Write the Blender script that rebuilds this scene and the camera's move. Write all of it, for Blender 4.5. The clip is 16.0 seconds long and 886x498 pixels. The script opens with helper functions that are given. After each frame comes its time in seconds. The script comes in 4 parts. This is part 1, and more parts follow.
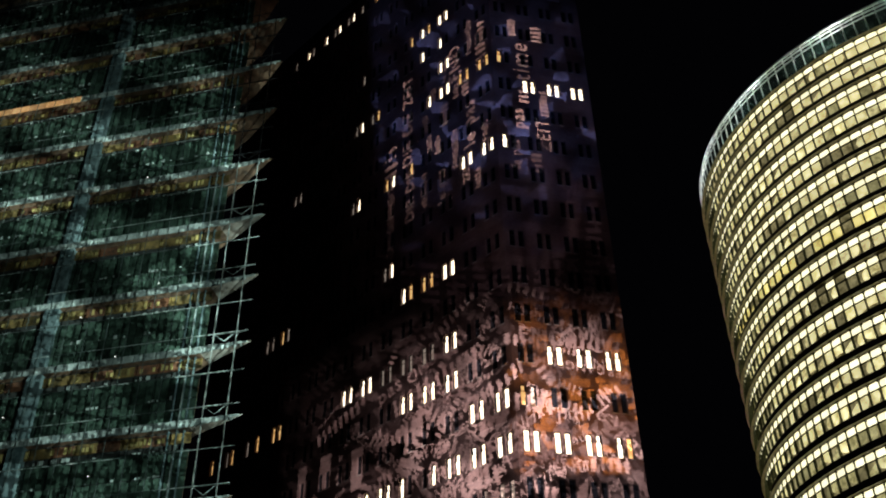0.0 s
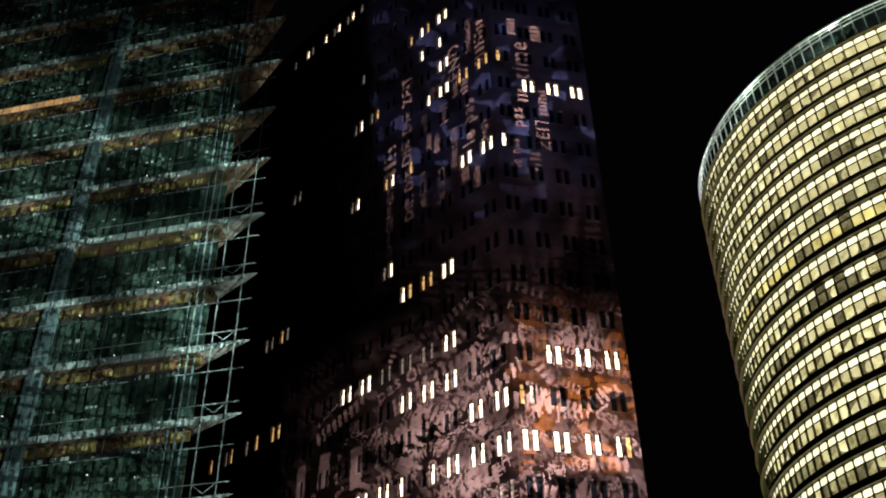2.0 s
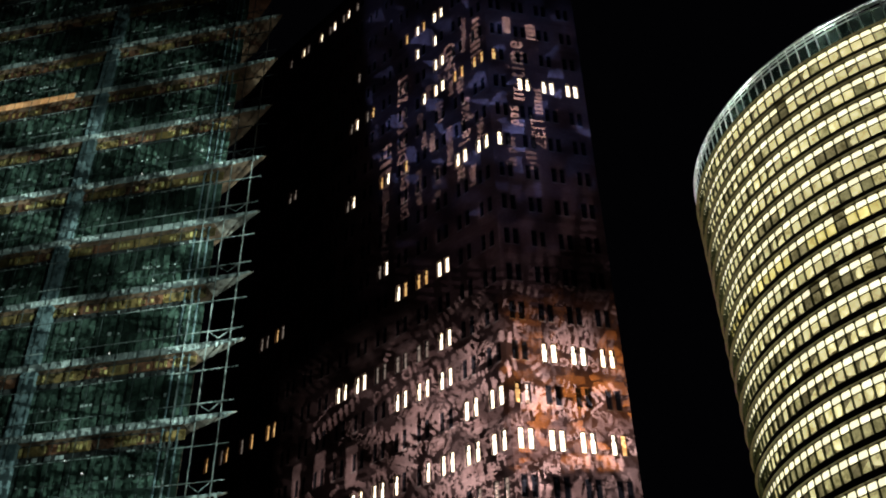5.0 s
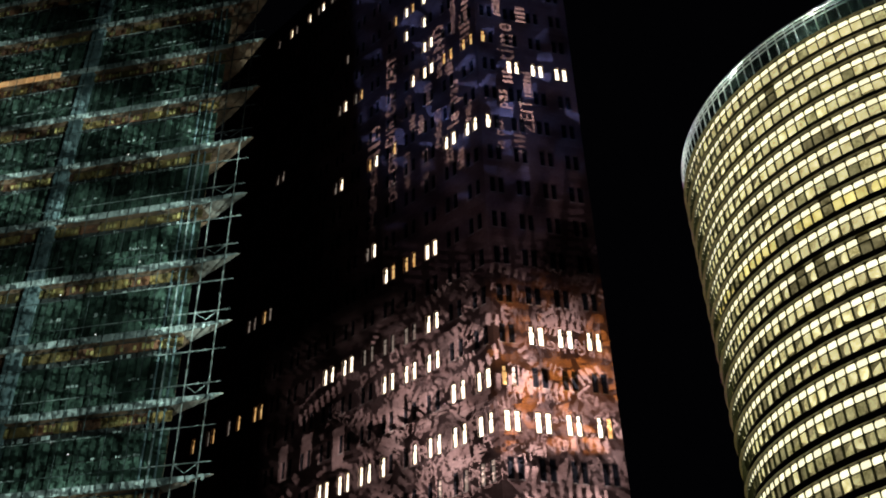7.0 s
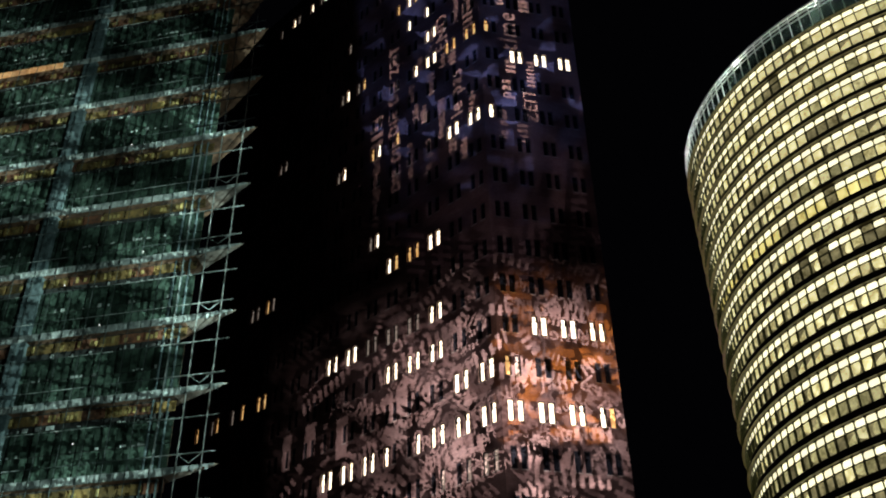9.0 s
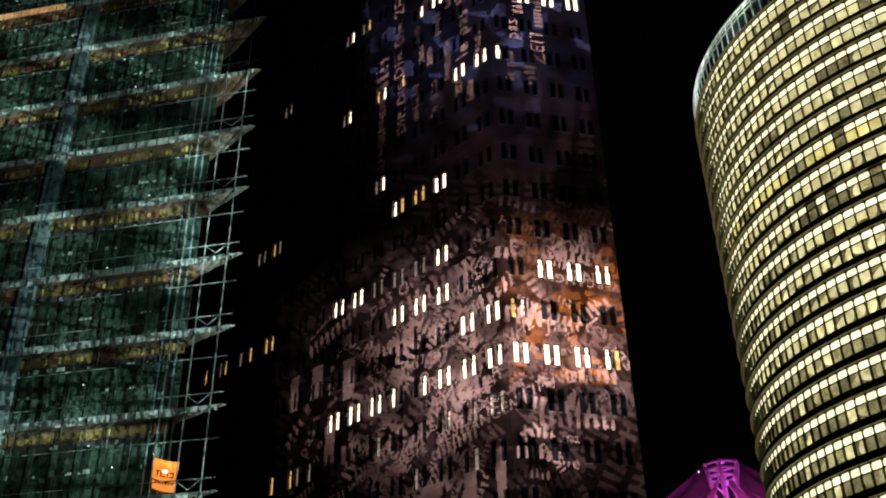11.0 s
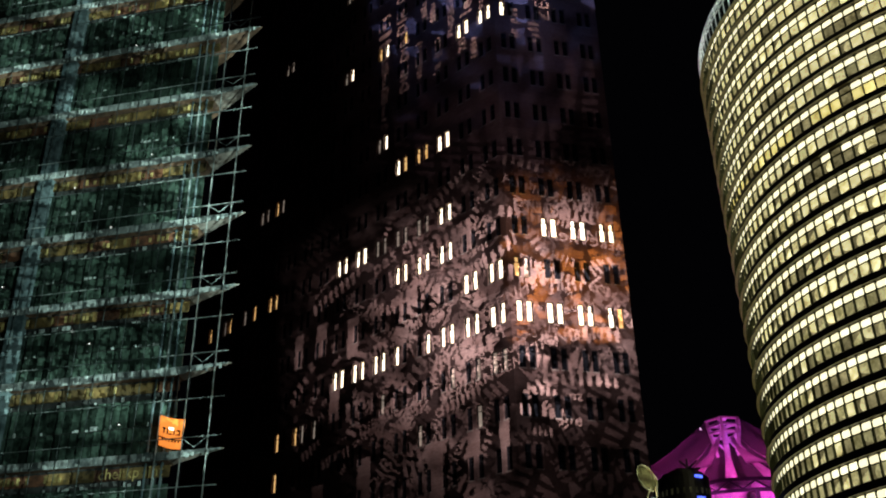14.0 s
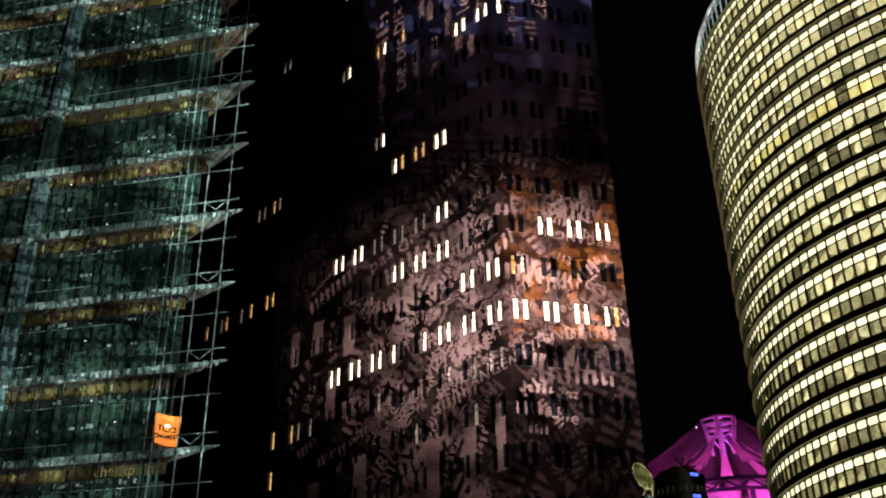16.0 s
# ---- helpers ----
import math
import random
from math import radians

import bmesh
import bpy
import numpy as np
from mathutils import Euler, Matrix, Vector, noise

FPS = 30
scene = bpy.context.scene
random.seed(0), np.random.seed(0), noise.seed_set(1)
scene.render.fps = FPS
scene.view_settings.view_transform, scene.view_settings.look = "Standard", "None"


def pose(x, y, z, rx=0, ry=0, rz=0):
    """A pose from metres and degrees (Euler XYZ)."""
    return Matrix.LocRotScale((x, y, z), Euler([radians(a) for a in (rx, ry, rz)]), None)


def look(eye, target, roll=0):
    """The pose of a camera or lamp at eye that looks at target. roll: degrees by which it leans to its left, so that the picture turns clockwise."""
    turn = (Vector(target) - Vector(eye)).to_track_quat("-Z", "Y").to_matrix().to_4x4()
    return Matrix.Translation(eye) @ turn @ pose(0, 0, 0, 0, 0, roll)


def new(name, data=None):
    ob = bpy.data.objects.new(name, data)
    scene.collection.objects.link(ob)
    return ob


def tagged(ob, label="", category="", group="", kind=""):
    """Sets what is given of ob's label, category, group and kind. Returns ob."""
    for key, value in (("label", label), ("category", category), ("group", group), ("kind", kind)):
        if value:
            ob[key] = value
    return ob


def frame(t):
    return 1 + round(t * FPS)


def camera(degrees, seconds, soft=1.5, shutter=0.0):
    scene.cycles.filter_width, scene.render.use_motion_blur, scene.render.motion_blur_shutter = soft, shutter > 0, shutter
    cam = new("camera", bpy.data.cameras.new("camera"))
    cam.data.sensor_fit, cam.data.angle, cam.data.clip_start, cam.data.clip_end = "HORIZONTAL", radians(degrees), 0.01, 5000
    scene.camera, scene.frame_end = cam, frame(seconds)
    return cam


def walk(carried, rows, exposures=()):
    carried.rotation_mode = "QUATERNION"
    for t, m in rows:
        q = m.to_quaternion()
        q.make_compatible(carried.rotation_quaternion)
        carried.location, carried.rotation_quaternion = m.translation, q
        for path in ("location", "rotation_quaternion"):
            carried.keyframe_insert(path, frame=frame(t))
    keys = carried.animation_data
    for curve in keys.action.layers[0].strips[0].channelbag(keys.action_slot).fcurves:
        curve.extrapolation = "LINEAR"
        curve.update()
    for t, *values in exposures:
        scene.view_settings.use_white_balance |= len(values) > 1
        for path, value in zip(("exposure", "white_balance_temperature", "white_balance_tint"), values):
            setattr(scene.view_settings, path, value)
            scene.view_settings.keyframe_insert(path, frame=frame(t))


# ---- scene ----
import functools

cam = camera(49.34, 16.0, soft=2.0)
walk(cam, [
    (0.0, pose(0, 0, 1.6, 125.916, 0.925, 1.600)),
    (0.5, pose(0, 0, 1.6, 125.950, 0.795, 1.594)),
    (1.0, pose(0, 0, 1.6, 125.986, 0.881, 1.474)),
    (1.5, pose(0, 0, 1.6, 125.795, 1.007, 1.524)),
    (2.0, pose(0, 0, 1.6, 125.838, 0.941, 1.553)),
    (2.5, pose(0, 0, 1.6, 125.801, 0.926, 1.324)),
    (3.0, pose(0, 0, 1.6, 125.905, 0.982, 1.231)),
    (3.5, pose(0, 0, 1.6, 125.959, 1.072, 1.385)),
    (6.0, pose(0, 0, 1.6, 125.330, 1.048, 1.139)),
    (6.5, pose(0, 0, 1.6, 125.028, 1.122, 0.898)),
    (7.0, pose(0, 0, 1.6, 124.712, 1.196, 0.518)),
    (7.5, pose(0, 0, 1.6, 124.479, 1.347, 0.620)),
    (8.0, pose(0, 0, 1.6, 124.316, 1.331, 0.832)),
    (10.5, pose(0, 0, 1.6, 122.810, 0.819, 0.413)),
    (11.0, pose(0, 0, 1.6, 120.744, 0.960, 1.015)),
    (11.5, pose(0, 0, 1.6, 118.183, 1.343, 1.062)),
    (12.0, pose(0, 0, 1.6, 117.208, 1.308, 1.047)),
    (12.5, pose(0, 0, 1.6, 117.907, 1.172, 1.183)),
    (13.0, pose(0, 0, 1.6, 118.292, 1.079, 1.135)),
    (13.5, pose(0, 0, 1.6, 118.447, 1.014, 1.170)),
    (14.0, pose(0, 0, 1.6, 118.310, 0.934, 1.233)),
    (14.5, pose(0, 0, 1.6, 118.259, 0.963, 1.255)),
    (15.0, pose(0, 0, 1.6, 118.316, 0.976, 1.191)),
    (15.5, pose(0, 0, 1.6, 118.292, 0.944, 1.139)),
    (16.0, pose(0, 0, 1.6, 118.178, 0.904, 0.986)),
])

# A city square at night: a brick tower and a glass prow lit by projectors, a round lit office tower, a tent roof behind.

# ---- world and lights ----
world = bpy.data.worlds.new("night_sky")
scene.world = world
world.use_nodes = True
world.node_tree.nodes["Background"].inputs[0].default_value = (0.0006, 0.0006, 0.0009, 1)
world.node_tree.nodes["Background"].inputs[1].default_value = 1.0


def spot(name, eye, target, watts, colour, cone, blend=0.6, radius=0.02):
    lamp = bpy.data.lights.new(name, "SPOT")
    lamp.energy, lamp.color, lamp.spot_size, lamp.spot_blend, lamp.shadow_soft_size = watts, colour, radians(cone), blend, radius
    ob = new(name, lamp)
    ob.matrix_world = look(eye, target)
    return ob


def point(name, place, watts, colour, radius=0.3):
    lamp = bpy.data.lights.new(name, "POINT")
    lamp.energy, lamp.color, lamp.shadow_soft_size = watts, colour, radius
    ob = new(name, lamp)
    ob.location = place
    return ob


# ---- plan ----
def way(az):
    """Unit vector on the ground, az degrees clockwise from +y."""
    return Vector((math.sin(radians(az)), math.cos(radians(az)), 0))


def facade(p, az):
    """Frame of a wall: x along it to the right as seen from outside, y inwards, z up."""
    x = way(az)
    y = Vector((-x.y, x.x, 0))
    m = Matrix.Identity(4)
    m.col[0], m.col[1], m.col[3] = (*x, 0), (*y, 0), (*p, 1)
    return m


TOWER_CORNER = way(3.6) * 66.15
LEFT = facade(TOWER_CORNER, 134)      # long side, x runs from -38 to 0
RIGHT = facade(TOWER_CORNER, 76)      # short side, x runs from 0 to 9.6
STOREY, ROW_Z = 3.73, 31.9            # window middles at ROW_Z + k * STOREY
LEFT_END, RIGHT_END = -45.6, 9.75
PROW = way(-14.25) * 40.0
SCREEN = facade(PROW, 101)            # x runs from -26 to 0
PROW_STOREY, PROW_Z = 3.774, 13.46      # slab tops
ROUND_C = way(33.1) * 140.7
ROUND_R, ROUND_TOP = 36.7, 98.6
TENT = way(15.75) * 220.0

# projectors of the light show, unseen, at assumed places; each throws a mottled picture
def slide(ob, layers, dark, edges, patch, seed, slope=None, fade=None, soft_top=0.12):
    """The projected picture: rows of strokes, each patch of them turned its own way, on black inside an oblong.
    layers: size of the patches, width of a stroke, upright or None; edges: left, right, bottom, top, all as tangents."""
    lamp = ob.data
    lamp.use_nodes = True
    nodes, links = lamp.node_tree.nodes, lamp.node_tree.links
    em = nodes["Emission"]
    tc, sep = nodes.new("ShaderNodeTexCoord"), nodes.new("ShaderNodeSeparateXYZ")
    links.new(tc.outputs["Normal"], sep.inputs[0])

    def plug(socket, v):
        if isinstance(v, (int, float)):
            socket.default_value = v
        else:
            links.new(v, socket)

    def calc(op, *values):
        n = nodes.new("ShaderNodeMath")
        n.operation = op
        for socket, v in zip(n.inputs, values):
            plug(socket, v)
        return n.outputs[0]

    def ramp(v, a, b, lo=0.0, hi=1.0):
        n = nodes.new("ShaderNodeMapRange")
        n.interpolation_type = "SMOOTHSTEP"
        for socket, value in zip(n.inputs, (v, a, b, lo, hi)):
            plug(socket, value)
        return n.outputs[0]

    def blotch(vector, scale, detail=3.0):
        n = nodes.new("ShaderNodeTexNoise")
        n.inputs["Scale"].default_value, n.inputs["Detail"].default_value = scale, detail
        links.new(vector, n.inputs["Vector"])
        return n.outputs["Fac"]
    depth = calc("ABSOLUTE", sep.outputs[2])
    u, v = calc("DIVIDE", sep.outputs[0], depth), calc("DIVIDE", sep.outputs[1], depth)
    flat = nodes.new("ShaderNodeCombineXYZ")
    links.new(u, flat.inputs[0])
    links.new(v, flat.inputs[1])
    flat.inputs[2].default_value = seed
    flat = flat.outputs[0]
    light = dark
    for size, stroke, upright in layers:
        cells = nodes.new("ShaderNodeTexVoronoi")
        cells.voronoi_dimensions = "2D"
        cells.inputs["Scale"].default_value = 1 / size
        links.new(flat, cells.inputs["Vector"])
        tint = nodes.new("ShaderNodeSeparateColor")
        links.new(cells.outputs["Color"], tint.inputs[0])
        rel = nodes.new("ShaderNodeVectorMath")
        rel.operation = "SUBTRACT"
        links.new(flat, rel.inputs[0])
        links.new(cells.outputs["Position"], rel.inputs[1])
        part_xyz = nodes.new("ShaderNodeSeparateXYZ")
        links.new(rel.outputs[0], part_xyz.inputs[0])
        lx, ly = part_xyz.outputs[0], part_xyz.outputs[1]
        angle = calc("MULTIPLY", tint.outputs[0], 6.28) if upright is None else calc("ADD", upright, calc("MULTIPLY", tint.outputs[0], 0.25))
        ca, sa = calc("COSINE", angle), calc("SINE", angle)
        wob = calc("MULTIPLY", calc("SUBTRACT", blotch(flat, 0.7 / stroke, 2.0), 0.5), stroke * 0.55)
        x = calc("ADD", calc("ADD", calc("MULTIPLY", lx, ca), calc("MULTIPLY", ly, sa)), wob)
        y = calc("ADD", calc("SUBTRACT", calc("MULTIPLY", ly, ca), calc("MULTIPLY", lx, sa)), wob)
        sx, sy = calc("FRACT", calc("DIVIDE", x, stroke)), calc("FRACT", calc("DIVIDE", y, stroke * 2.6))
        bar = calc("MULTIPLY", calc("LESS_THAN", sx, 0.52), calc("LESS_THAN", sy, 0.7))
        cross = calc("MULTIPLY", calc("LESS_THAN", calc("ABSOLUTE", calc("SUBTRACT", sy, calc("MULTIPLY", blotch(flat, 0.5 / stroke, 1.0), 0.72))), 0.09), calc("GREATER_THAN", blotch(flat, 0.9 / stroke, 0.0), 0.47))
        word = calc("MULTIPLY", calc("MAXIMUM", bar, cross), ramp(tint.outputs[1], 0.25, 0.85, 0.1, 1.0))
        light = calc("MAXIMUM", light, word)
    light = calc("MULTIPLY", light, ramp(blotch(flat, 1 / patch), 0.38, 0.6, 0.18, 1.0))
    for value, low, high, soft in ((u, edges[0], edges[1], 0.012), (v, edges[2], edges[3], soft_top)):
        light = calc("MULTIPLY", light, calc("MULTIPLY", ramp(value, low, low + 0.012), ramp(value, high, high - soft)))
    if slope:       # upper edge that falls to one side
        light = calc("MULTIPLY", light, ramp(calc("SUBTRACT", v, calc("MULTIPLY_ADD", u, slope[0], slope[1])), 0.02, -0.07))
    if fade:        # dimmer towards the foot and one side
        light = calc("MULTIPLY", light, calc("MULTIPLY", ramp(v, fade[0], fade[1], fade[4] if len(fade) > 4 else 0.1, 1.0) if len(fade) < 6 else calc("ADD", ramp(v, fade[0], fade[1], fade[4], 1.0), ramp(v, -0.12, -0.2, 0.0, fade[5])), ramp(u, fade[2], fade[3], 0.12, 1.0)))
    links.new(light, em.inputs["Strength"])


WARM = spot("projector_warm", (12, 2, 3), RIGHT @ Vector((5.5, 0, 36)), 700000, (1.0, 0.4, 0.09), 17, 1.0)
PALE = spot("projector_pale", (10, 0, 3), LEFT @ Vector((-4.0, 0, 31)), 340000, (1.0, 0.8, 0.84), 34, 1.0)
UPPER = spot("projector_upper", (8, 4, 3), LEFT @ Vector((-4.0, 0, 62)), 30000, (1.0, 0.72, 0.9), 30, 1.0)
BLUE = spot("projector_blue", (7, 4, 3), LEFT @ Vector((-4.0, 0, 69)), 500000, (0.25, 0.36, 1.0), 23, 1.0)
GREEN = spot("projector_green", (24, -4, 3), SCREEN @ Vector((-8.5, 0, 27.5)), 640000, (0.7, 1.0, 0.88), 58, 1.0)
slide(WARM, ((0.06, 0.018, 1.4), (0.045, 0.013, 1.5)), 0.1, (-0.085, 0.2, -0.085, 0.12), 0.04, 1.0)
slide(PALE, ((0.075, 0.0115, None), (0.04, 0.0075, None), (0.03, 0.03, None)), 0.2, (-0.172, 0.3, -0.3, 0.2), 0.05, 2.0, (0.66, 0.2), (-0.13, 0.06, -0.17, 0.06))
slide(UPPER, ((0.055, 0.0095, 1.45), (0.035, 0.006, 1.45)), 0.3, (-0.13, 0.2, -0.26, 0.3), 0.05, 3.0, None, (-0.3, -0.2, -0.13, 0.03))
slide(BLUE, ((0.03, 0.03, 1.5), ), 0.12, (-0.09, 0.16, -0.34, 0.18), 0.035, 5.0, None, (-0.16, 0.0, -0.3, -0.2, 0.14))
slide(GREEN, ((0.06, 0.0055, 0.0), (0.035, 0.0035, -0.1)), 0.2, (-0.9, 0.16, -0.4, 0.34), 0.045, 4.0, None, (-0.1, 0.12, -0.22, 0.12, 0.32, 0.4), 0.26)


# ---- materials ----
def material(name, colour, rough=0.7, metal=0.0, second=None, scale=3.0, bump=0.0, emit=0.0, emit_colour=None, vary=0.0, fine=None, island=False, detail=4.0):
    """Principled surface with noise at two scales; vary: spread of brightness from piece to piece."""
    m = bpy.data.materials.new(name)
    m.use_nodes = True
    nodes, links = m.node_tree.nodes, m.node_tree.links
    p = nodes["Principled BSDF"]
    p.inputs["Roughness"].default_value, p.inputs["Metallic"].default_value = rough, metal
    tc = nodes.new("ShaderNodeTexCoord")
    n1, n2 = nodes.new("ShaderNodeTexNoise"), nodes.new("ShaderNodeTexNoise")
    n1.inputs["Scale"].default_value, n2.inputs["Scale"].default_value = scale, fine or scale * 9
    n1.inputs["Detail"].default_value = n2.inputs["Detail"].default_value = detail
    seed = nodes.new("ShaderNodeObjectInfo")
    far = nodes.new("ShaderNodeMath")
    far.operation = "MULTIPLY"
    far.inputs[1].default_value = 60.0
    links.new(seed.outputs["Random"], far.inputs[0])
    for n in (n1, n2):
        n.noise_dimensions = "4D"
        links.new(tc.outputs["Object"], n.inputs["Vector"])
        links.new(far.outputs[0], n.inputs["W"])
    mixn = nodes.new("ShaderNodeMath")
    mixn.operation = "MULTIPLY_ADD"
    mixn.inputs[1].default_value = 0.35
    links.new(n2.outputs["Fac"], mixn.inputs[0])
    scl = nodes.new("ShaderNodeMath")
    scl.operation = "MULTIPLY"
    scl.inputs[1].default_value = 0.65
    links.new(n1.outputs["Fac"], scl.inputs[0])
    links.new(scl.outputs[0], mixn.inputs[2])
    ramp = nodes.new("ShaderNodeValToRGB")
    ramp.color_ramp.elements[0].position, ramp.color_ramp.elements[1].position = 0.36, 0.64
    ramp.color_ramp.elements[0].color = (*(second or [c * 0.7 for c in colour]), 1)
    ramp.color_ramp.elements[1].color = (*colour, 1)
    links.new(mixn.outputs[0], ramp.inputs["Fac"])
    out = ramp.outputs["Color"]
    if vary:
        info = nodes.new("ShaderNodeNewGeometry") if island else nodes.new("ShaderNodeObjectInfo")
        rng = nodes.new("ShaderNodeMapRange")
        rng.inputs["To Min"].default_value, rng.inputs["To Max"].default_value = 1 - vary, 1 + vary * 0.4
        links.new(info.outputs["Random Per Island" if island else "Random"], rng.inputs["Value"])
        mul = nodes.new("ShaderNodeVectorMath")
        mul.operation = "SCALE"
        links.new(out, mul.inputs[0])
        links.new(rng.outputs[0], mul.inputs["Scale"])
        out = mul.outputs[0]
    links.new(out, p.inputs["Base Color"])
    if bump:
        b = nodes.new("ShaderNodeBump")
        b.inputs["Strength"].default_value, b.inputs["Distance"].default_value = bump, 0.02
        links.new(mixn.outputs[0], b.inputs["Height"])
        links.new(b.outputs["Normal"], p.inputs["Normal"])
    if emit:
        p.inputs["Emission Strength"].default_value = emit
        if emit_colour:
            p.inputs["Emission Color"].default_value = (*emit_colour, 1)
        else:
            links.new(out, p.inputs["Emission Color"])
    return m


def brick_material():
    m = material("red_brown_brick", (0.3, 0.21, 0.185), 0.9, second=(0.17, 0.1, 0.085), scale=0.35, fine=7)
    nodes, links = m.node_tree.nodes, m.node_tree.links
    p = nodes["Principled BSDF"]
    tc = next(n for n in nodes if n.type == "TEX_COORD")
    swap = nodes.new("ShaderNodeMapping")
    swap.inputs["Rotation"].default_value = (radians(90), 0, 0)
    b = nodes.new("ShaderNodeTexBrick")
    b.inputs["Scale"].default_value = 2.0
    b.inputs["Brick Width"].default_value, b.inputs["Row Height"].default_value = 0.5, 0.15
    b.inputs["Mortar Size"].default_value = 0.02
    b.inputs["Color1"].default_value, b.inputs["Color2"].default_value, b.inputs["Mortar"].default_value = (1, 1, 1, 1), (0.72, 0.7, 0.7, 1), (0.8, 0.85, 0.9, 1)
    links.new(tc.outputs["Object"], swap.inputs["Vector"])
    links.new(swap.outputs[0], b.inputs["Vector"])
    old = p.inputs["Base Color"].links[0].from_socket
    mul = nodes.new("ShaderNodeVectorMath")
    mul.operation = "MULTIPLY"
    links.new(old, mul.inputs[0])
    links.new(b.outputs["Color"], mul.inputs[1])
    links.new(mul.outputs[0], p.inputs["Base Color"])
    return m


M_BRICK = brick_material()
M_CORE = material("dark_concrete", (0.05, 0.05, 0.05), 0.9)
M_STONE = material("pale_stone_sill", (0.3, 0.26, 0.23), 0.8)
M_FRAME = material("dark_window_frame", (0.03, 0.03, 0.035), 0.5, 0.4)
M_PANE = material("dark_window_glass", (0.012, 0.014, 0.018), 0.08, scale=1.5)
M_LIT = material("lit_window_warm", (1.0, 0.9, 0.72), 0.4, emit=3.2, second=(1.0, 0.75, 0.45), scale=1.2)
M_LIT_O = material("lit_window_orange", (1.0, 0.62, 0.25), 0.4, emit=0.9, second=(0.8, 0.4, 0.12), scale=1.2)
M_LIT_D = material("lit_window_dim", (0.75, 0.62, 0.5), 0.4, emit=0.35, second=(0.3, 0.22, 0.18), scale=1.2)
# strong noise and spread imitate broken projected text on the edges
M_BAND = material("pale_slab_edge", (0.78, 0.82, 0.82), 0.7, second=(0.12, 0.15, 0.16), scale=1.3, fine=6, vary=0.6)
# projected text, put in as white and yellow meshes
M_BANDTEXT = material("pale_projected_lettering", (0.85, 0.9, 0.9), 0.8, second=(0.5, 0.55, 0.55), vary=0.6, island=True)
M_YELLOWTEXT = material("yellow_projected_lettering", (0.9, 0.68, 0.26), 0.8, second=(0.5, 0.36, 0.14), vary=0.6, island=True)
M_BROWN = material("rust_brown_soffit", (0.36, 0.2, 0.13), 0.8, second=(0.05, 0.035, 0.03), scale=0.8, fine=3)
M_YELLOW = material("ochre_panel", (0.48, 0.29, 0.1), 0.7, second=(0.07, 0.055, 0.03), scale=1.8, fine=7, vary=0.75)
M_RUST = material("rust_red_panel", (0.34, 0.13, 0.07), 0.7, second=(0.05, 0.03, 0.025), scale=1.8, fine=7, vary=0.6)
# mottling stands in part for projected text on the glazing
M_GREEN = material("green_glazing_with_blinds", (0.13, 0.2, 0.16), 0.3, second=(0.008, 0.014, 0.011), scale=2.4, fine=9, vary=0.75)
M_COLUMN = material("blue_grey_column", (0.27, 0.35, 0.38), 0.6, second=(0.05, 0.08, 0.09), scale=1.1, fine=5)
# dark noise breaks up the bars like the mottled projected light
M_STEEL = material("painted_steel", (0.75, 0.8, 0.8), 0.5, 0.1, second=(0.09, 0.1, 0.1), scale=1.1, fine=4)
M_TIPSHEET = material("pale_slab_tip", (0.62, 0.56, 0.52), 0.7, second=(0.22, 0.14, 0.11), scale=0.7, fine=4, vary=0.3)
# dark copy of the steel, for bars the projection leaves dim
M_DIMSTEEL = material("steel_in_weak_light", (0.16, 0.19, 0.19), 0.6, 0.1, second=(0.04, 0.05, 0.05), scale=0.9, fine=4)
M_DARK = material("dark_steel", (0.04, 0.04, 0.045), 0.5, 0.5)
M_GROUND = material("asphalt", (0.06, 0.06, 0.06), 0.9, scale=0.5)
M_SPANDREL = material("dark_spandrel", (0.09, 0.07, 0.035), 0.35, 0.2)
M_MULLION = material("dark_bronze_mullion", (0.06, 0.075, 0.04), 0.5, 0.3)
M_LEDGE = material("tan_steel_ledge", (0.22, 0.19, 0.085), 0.5, second=(0.1, 0.085, 0.035), scale=1.5)
M_CEIL = material("lit_office_ceiling", (1.0, 0.95, 0.64), 0.6, emit=1.65, second=(0.95, 0.85, 0.5), scale=0.6, vary=0.25)
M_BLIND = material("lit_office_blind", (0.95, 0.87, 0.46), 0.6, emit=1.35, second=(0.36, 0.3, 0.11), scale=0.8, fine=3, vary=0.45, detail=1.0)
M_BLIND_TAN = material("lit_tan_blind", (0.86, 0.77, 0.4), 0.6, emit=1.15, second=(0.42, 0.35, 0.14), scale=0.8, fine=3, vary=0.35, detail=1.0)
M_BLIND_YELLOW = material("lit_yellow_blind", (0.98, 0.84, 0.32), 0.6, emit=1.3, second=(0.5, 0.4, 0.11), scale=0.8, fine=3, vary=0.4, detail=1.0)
# dimmer copy of the lit blind, mostly for the lower storeys
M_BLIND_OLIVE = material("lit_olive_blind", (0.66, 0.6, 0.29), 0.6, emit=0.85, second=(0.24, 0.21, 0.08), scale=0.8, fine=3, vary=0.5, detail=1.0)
# glows dim: bare rooms, and the shaded part of each blind
M_ROOM_SHADE = material("dim_room_and_blind_shade", (0.46, 0.4, 0.2), 0.7, emit=0.7, second=(0.12, 0.1, 0.04), scale=0.7, fine=3, vary=0.5, detail=1.0)
M_CROWN = material("pale_crown_steel", (0.75, 0.78, 0.75), 0.35, 0.2)


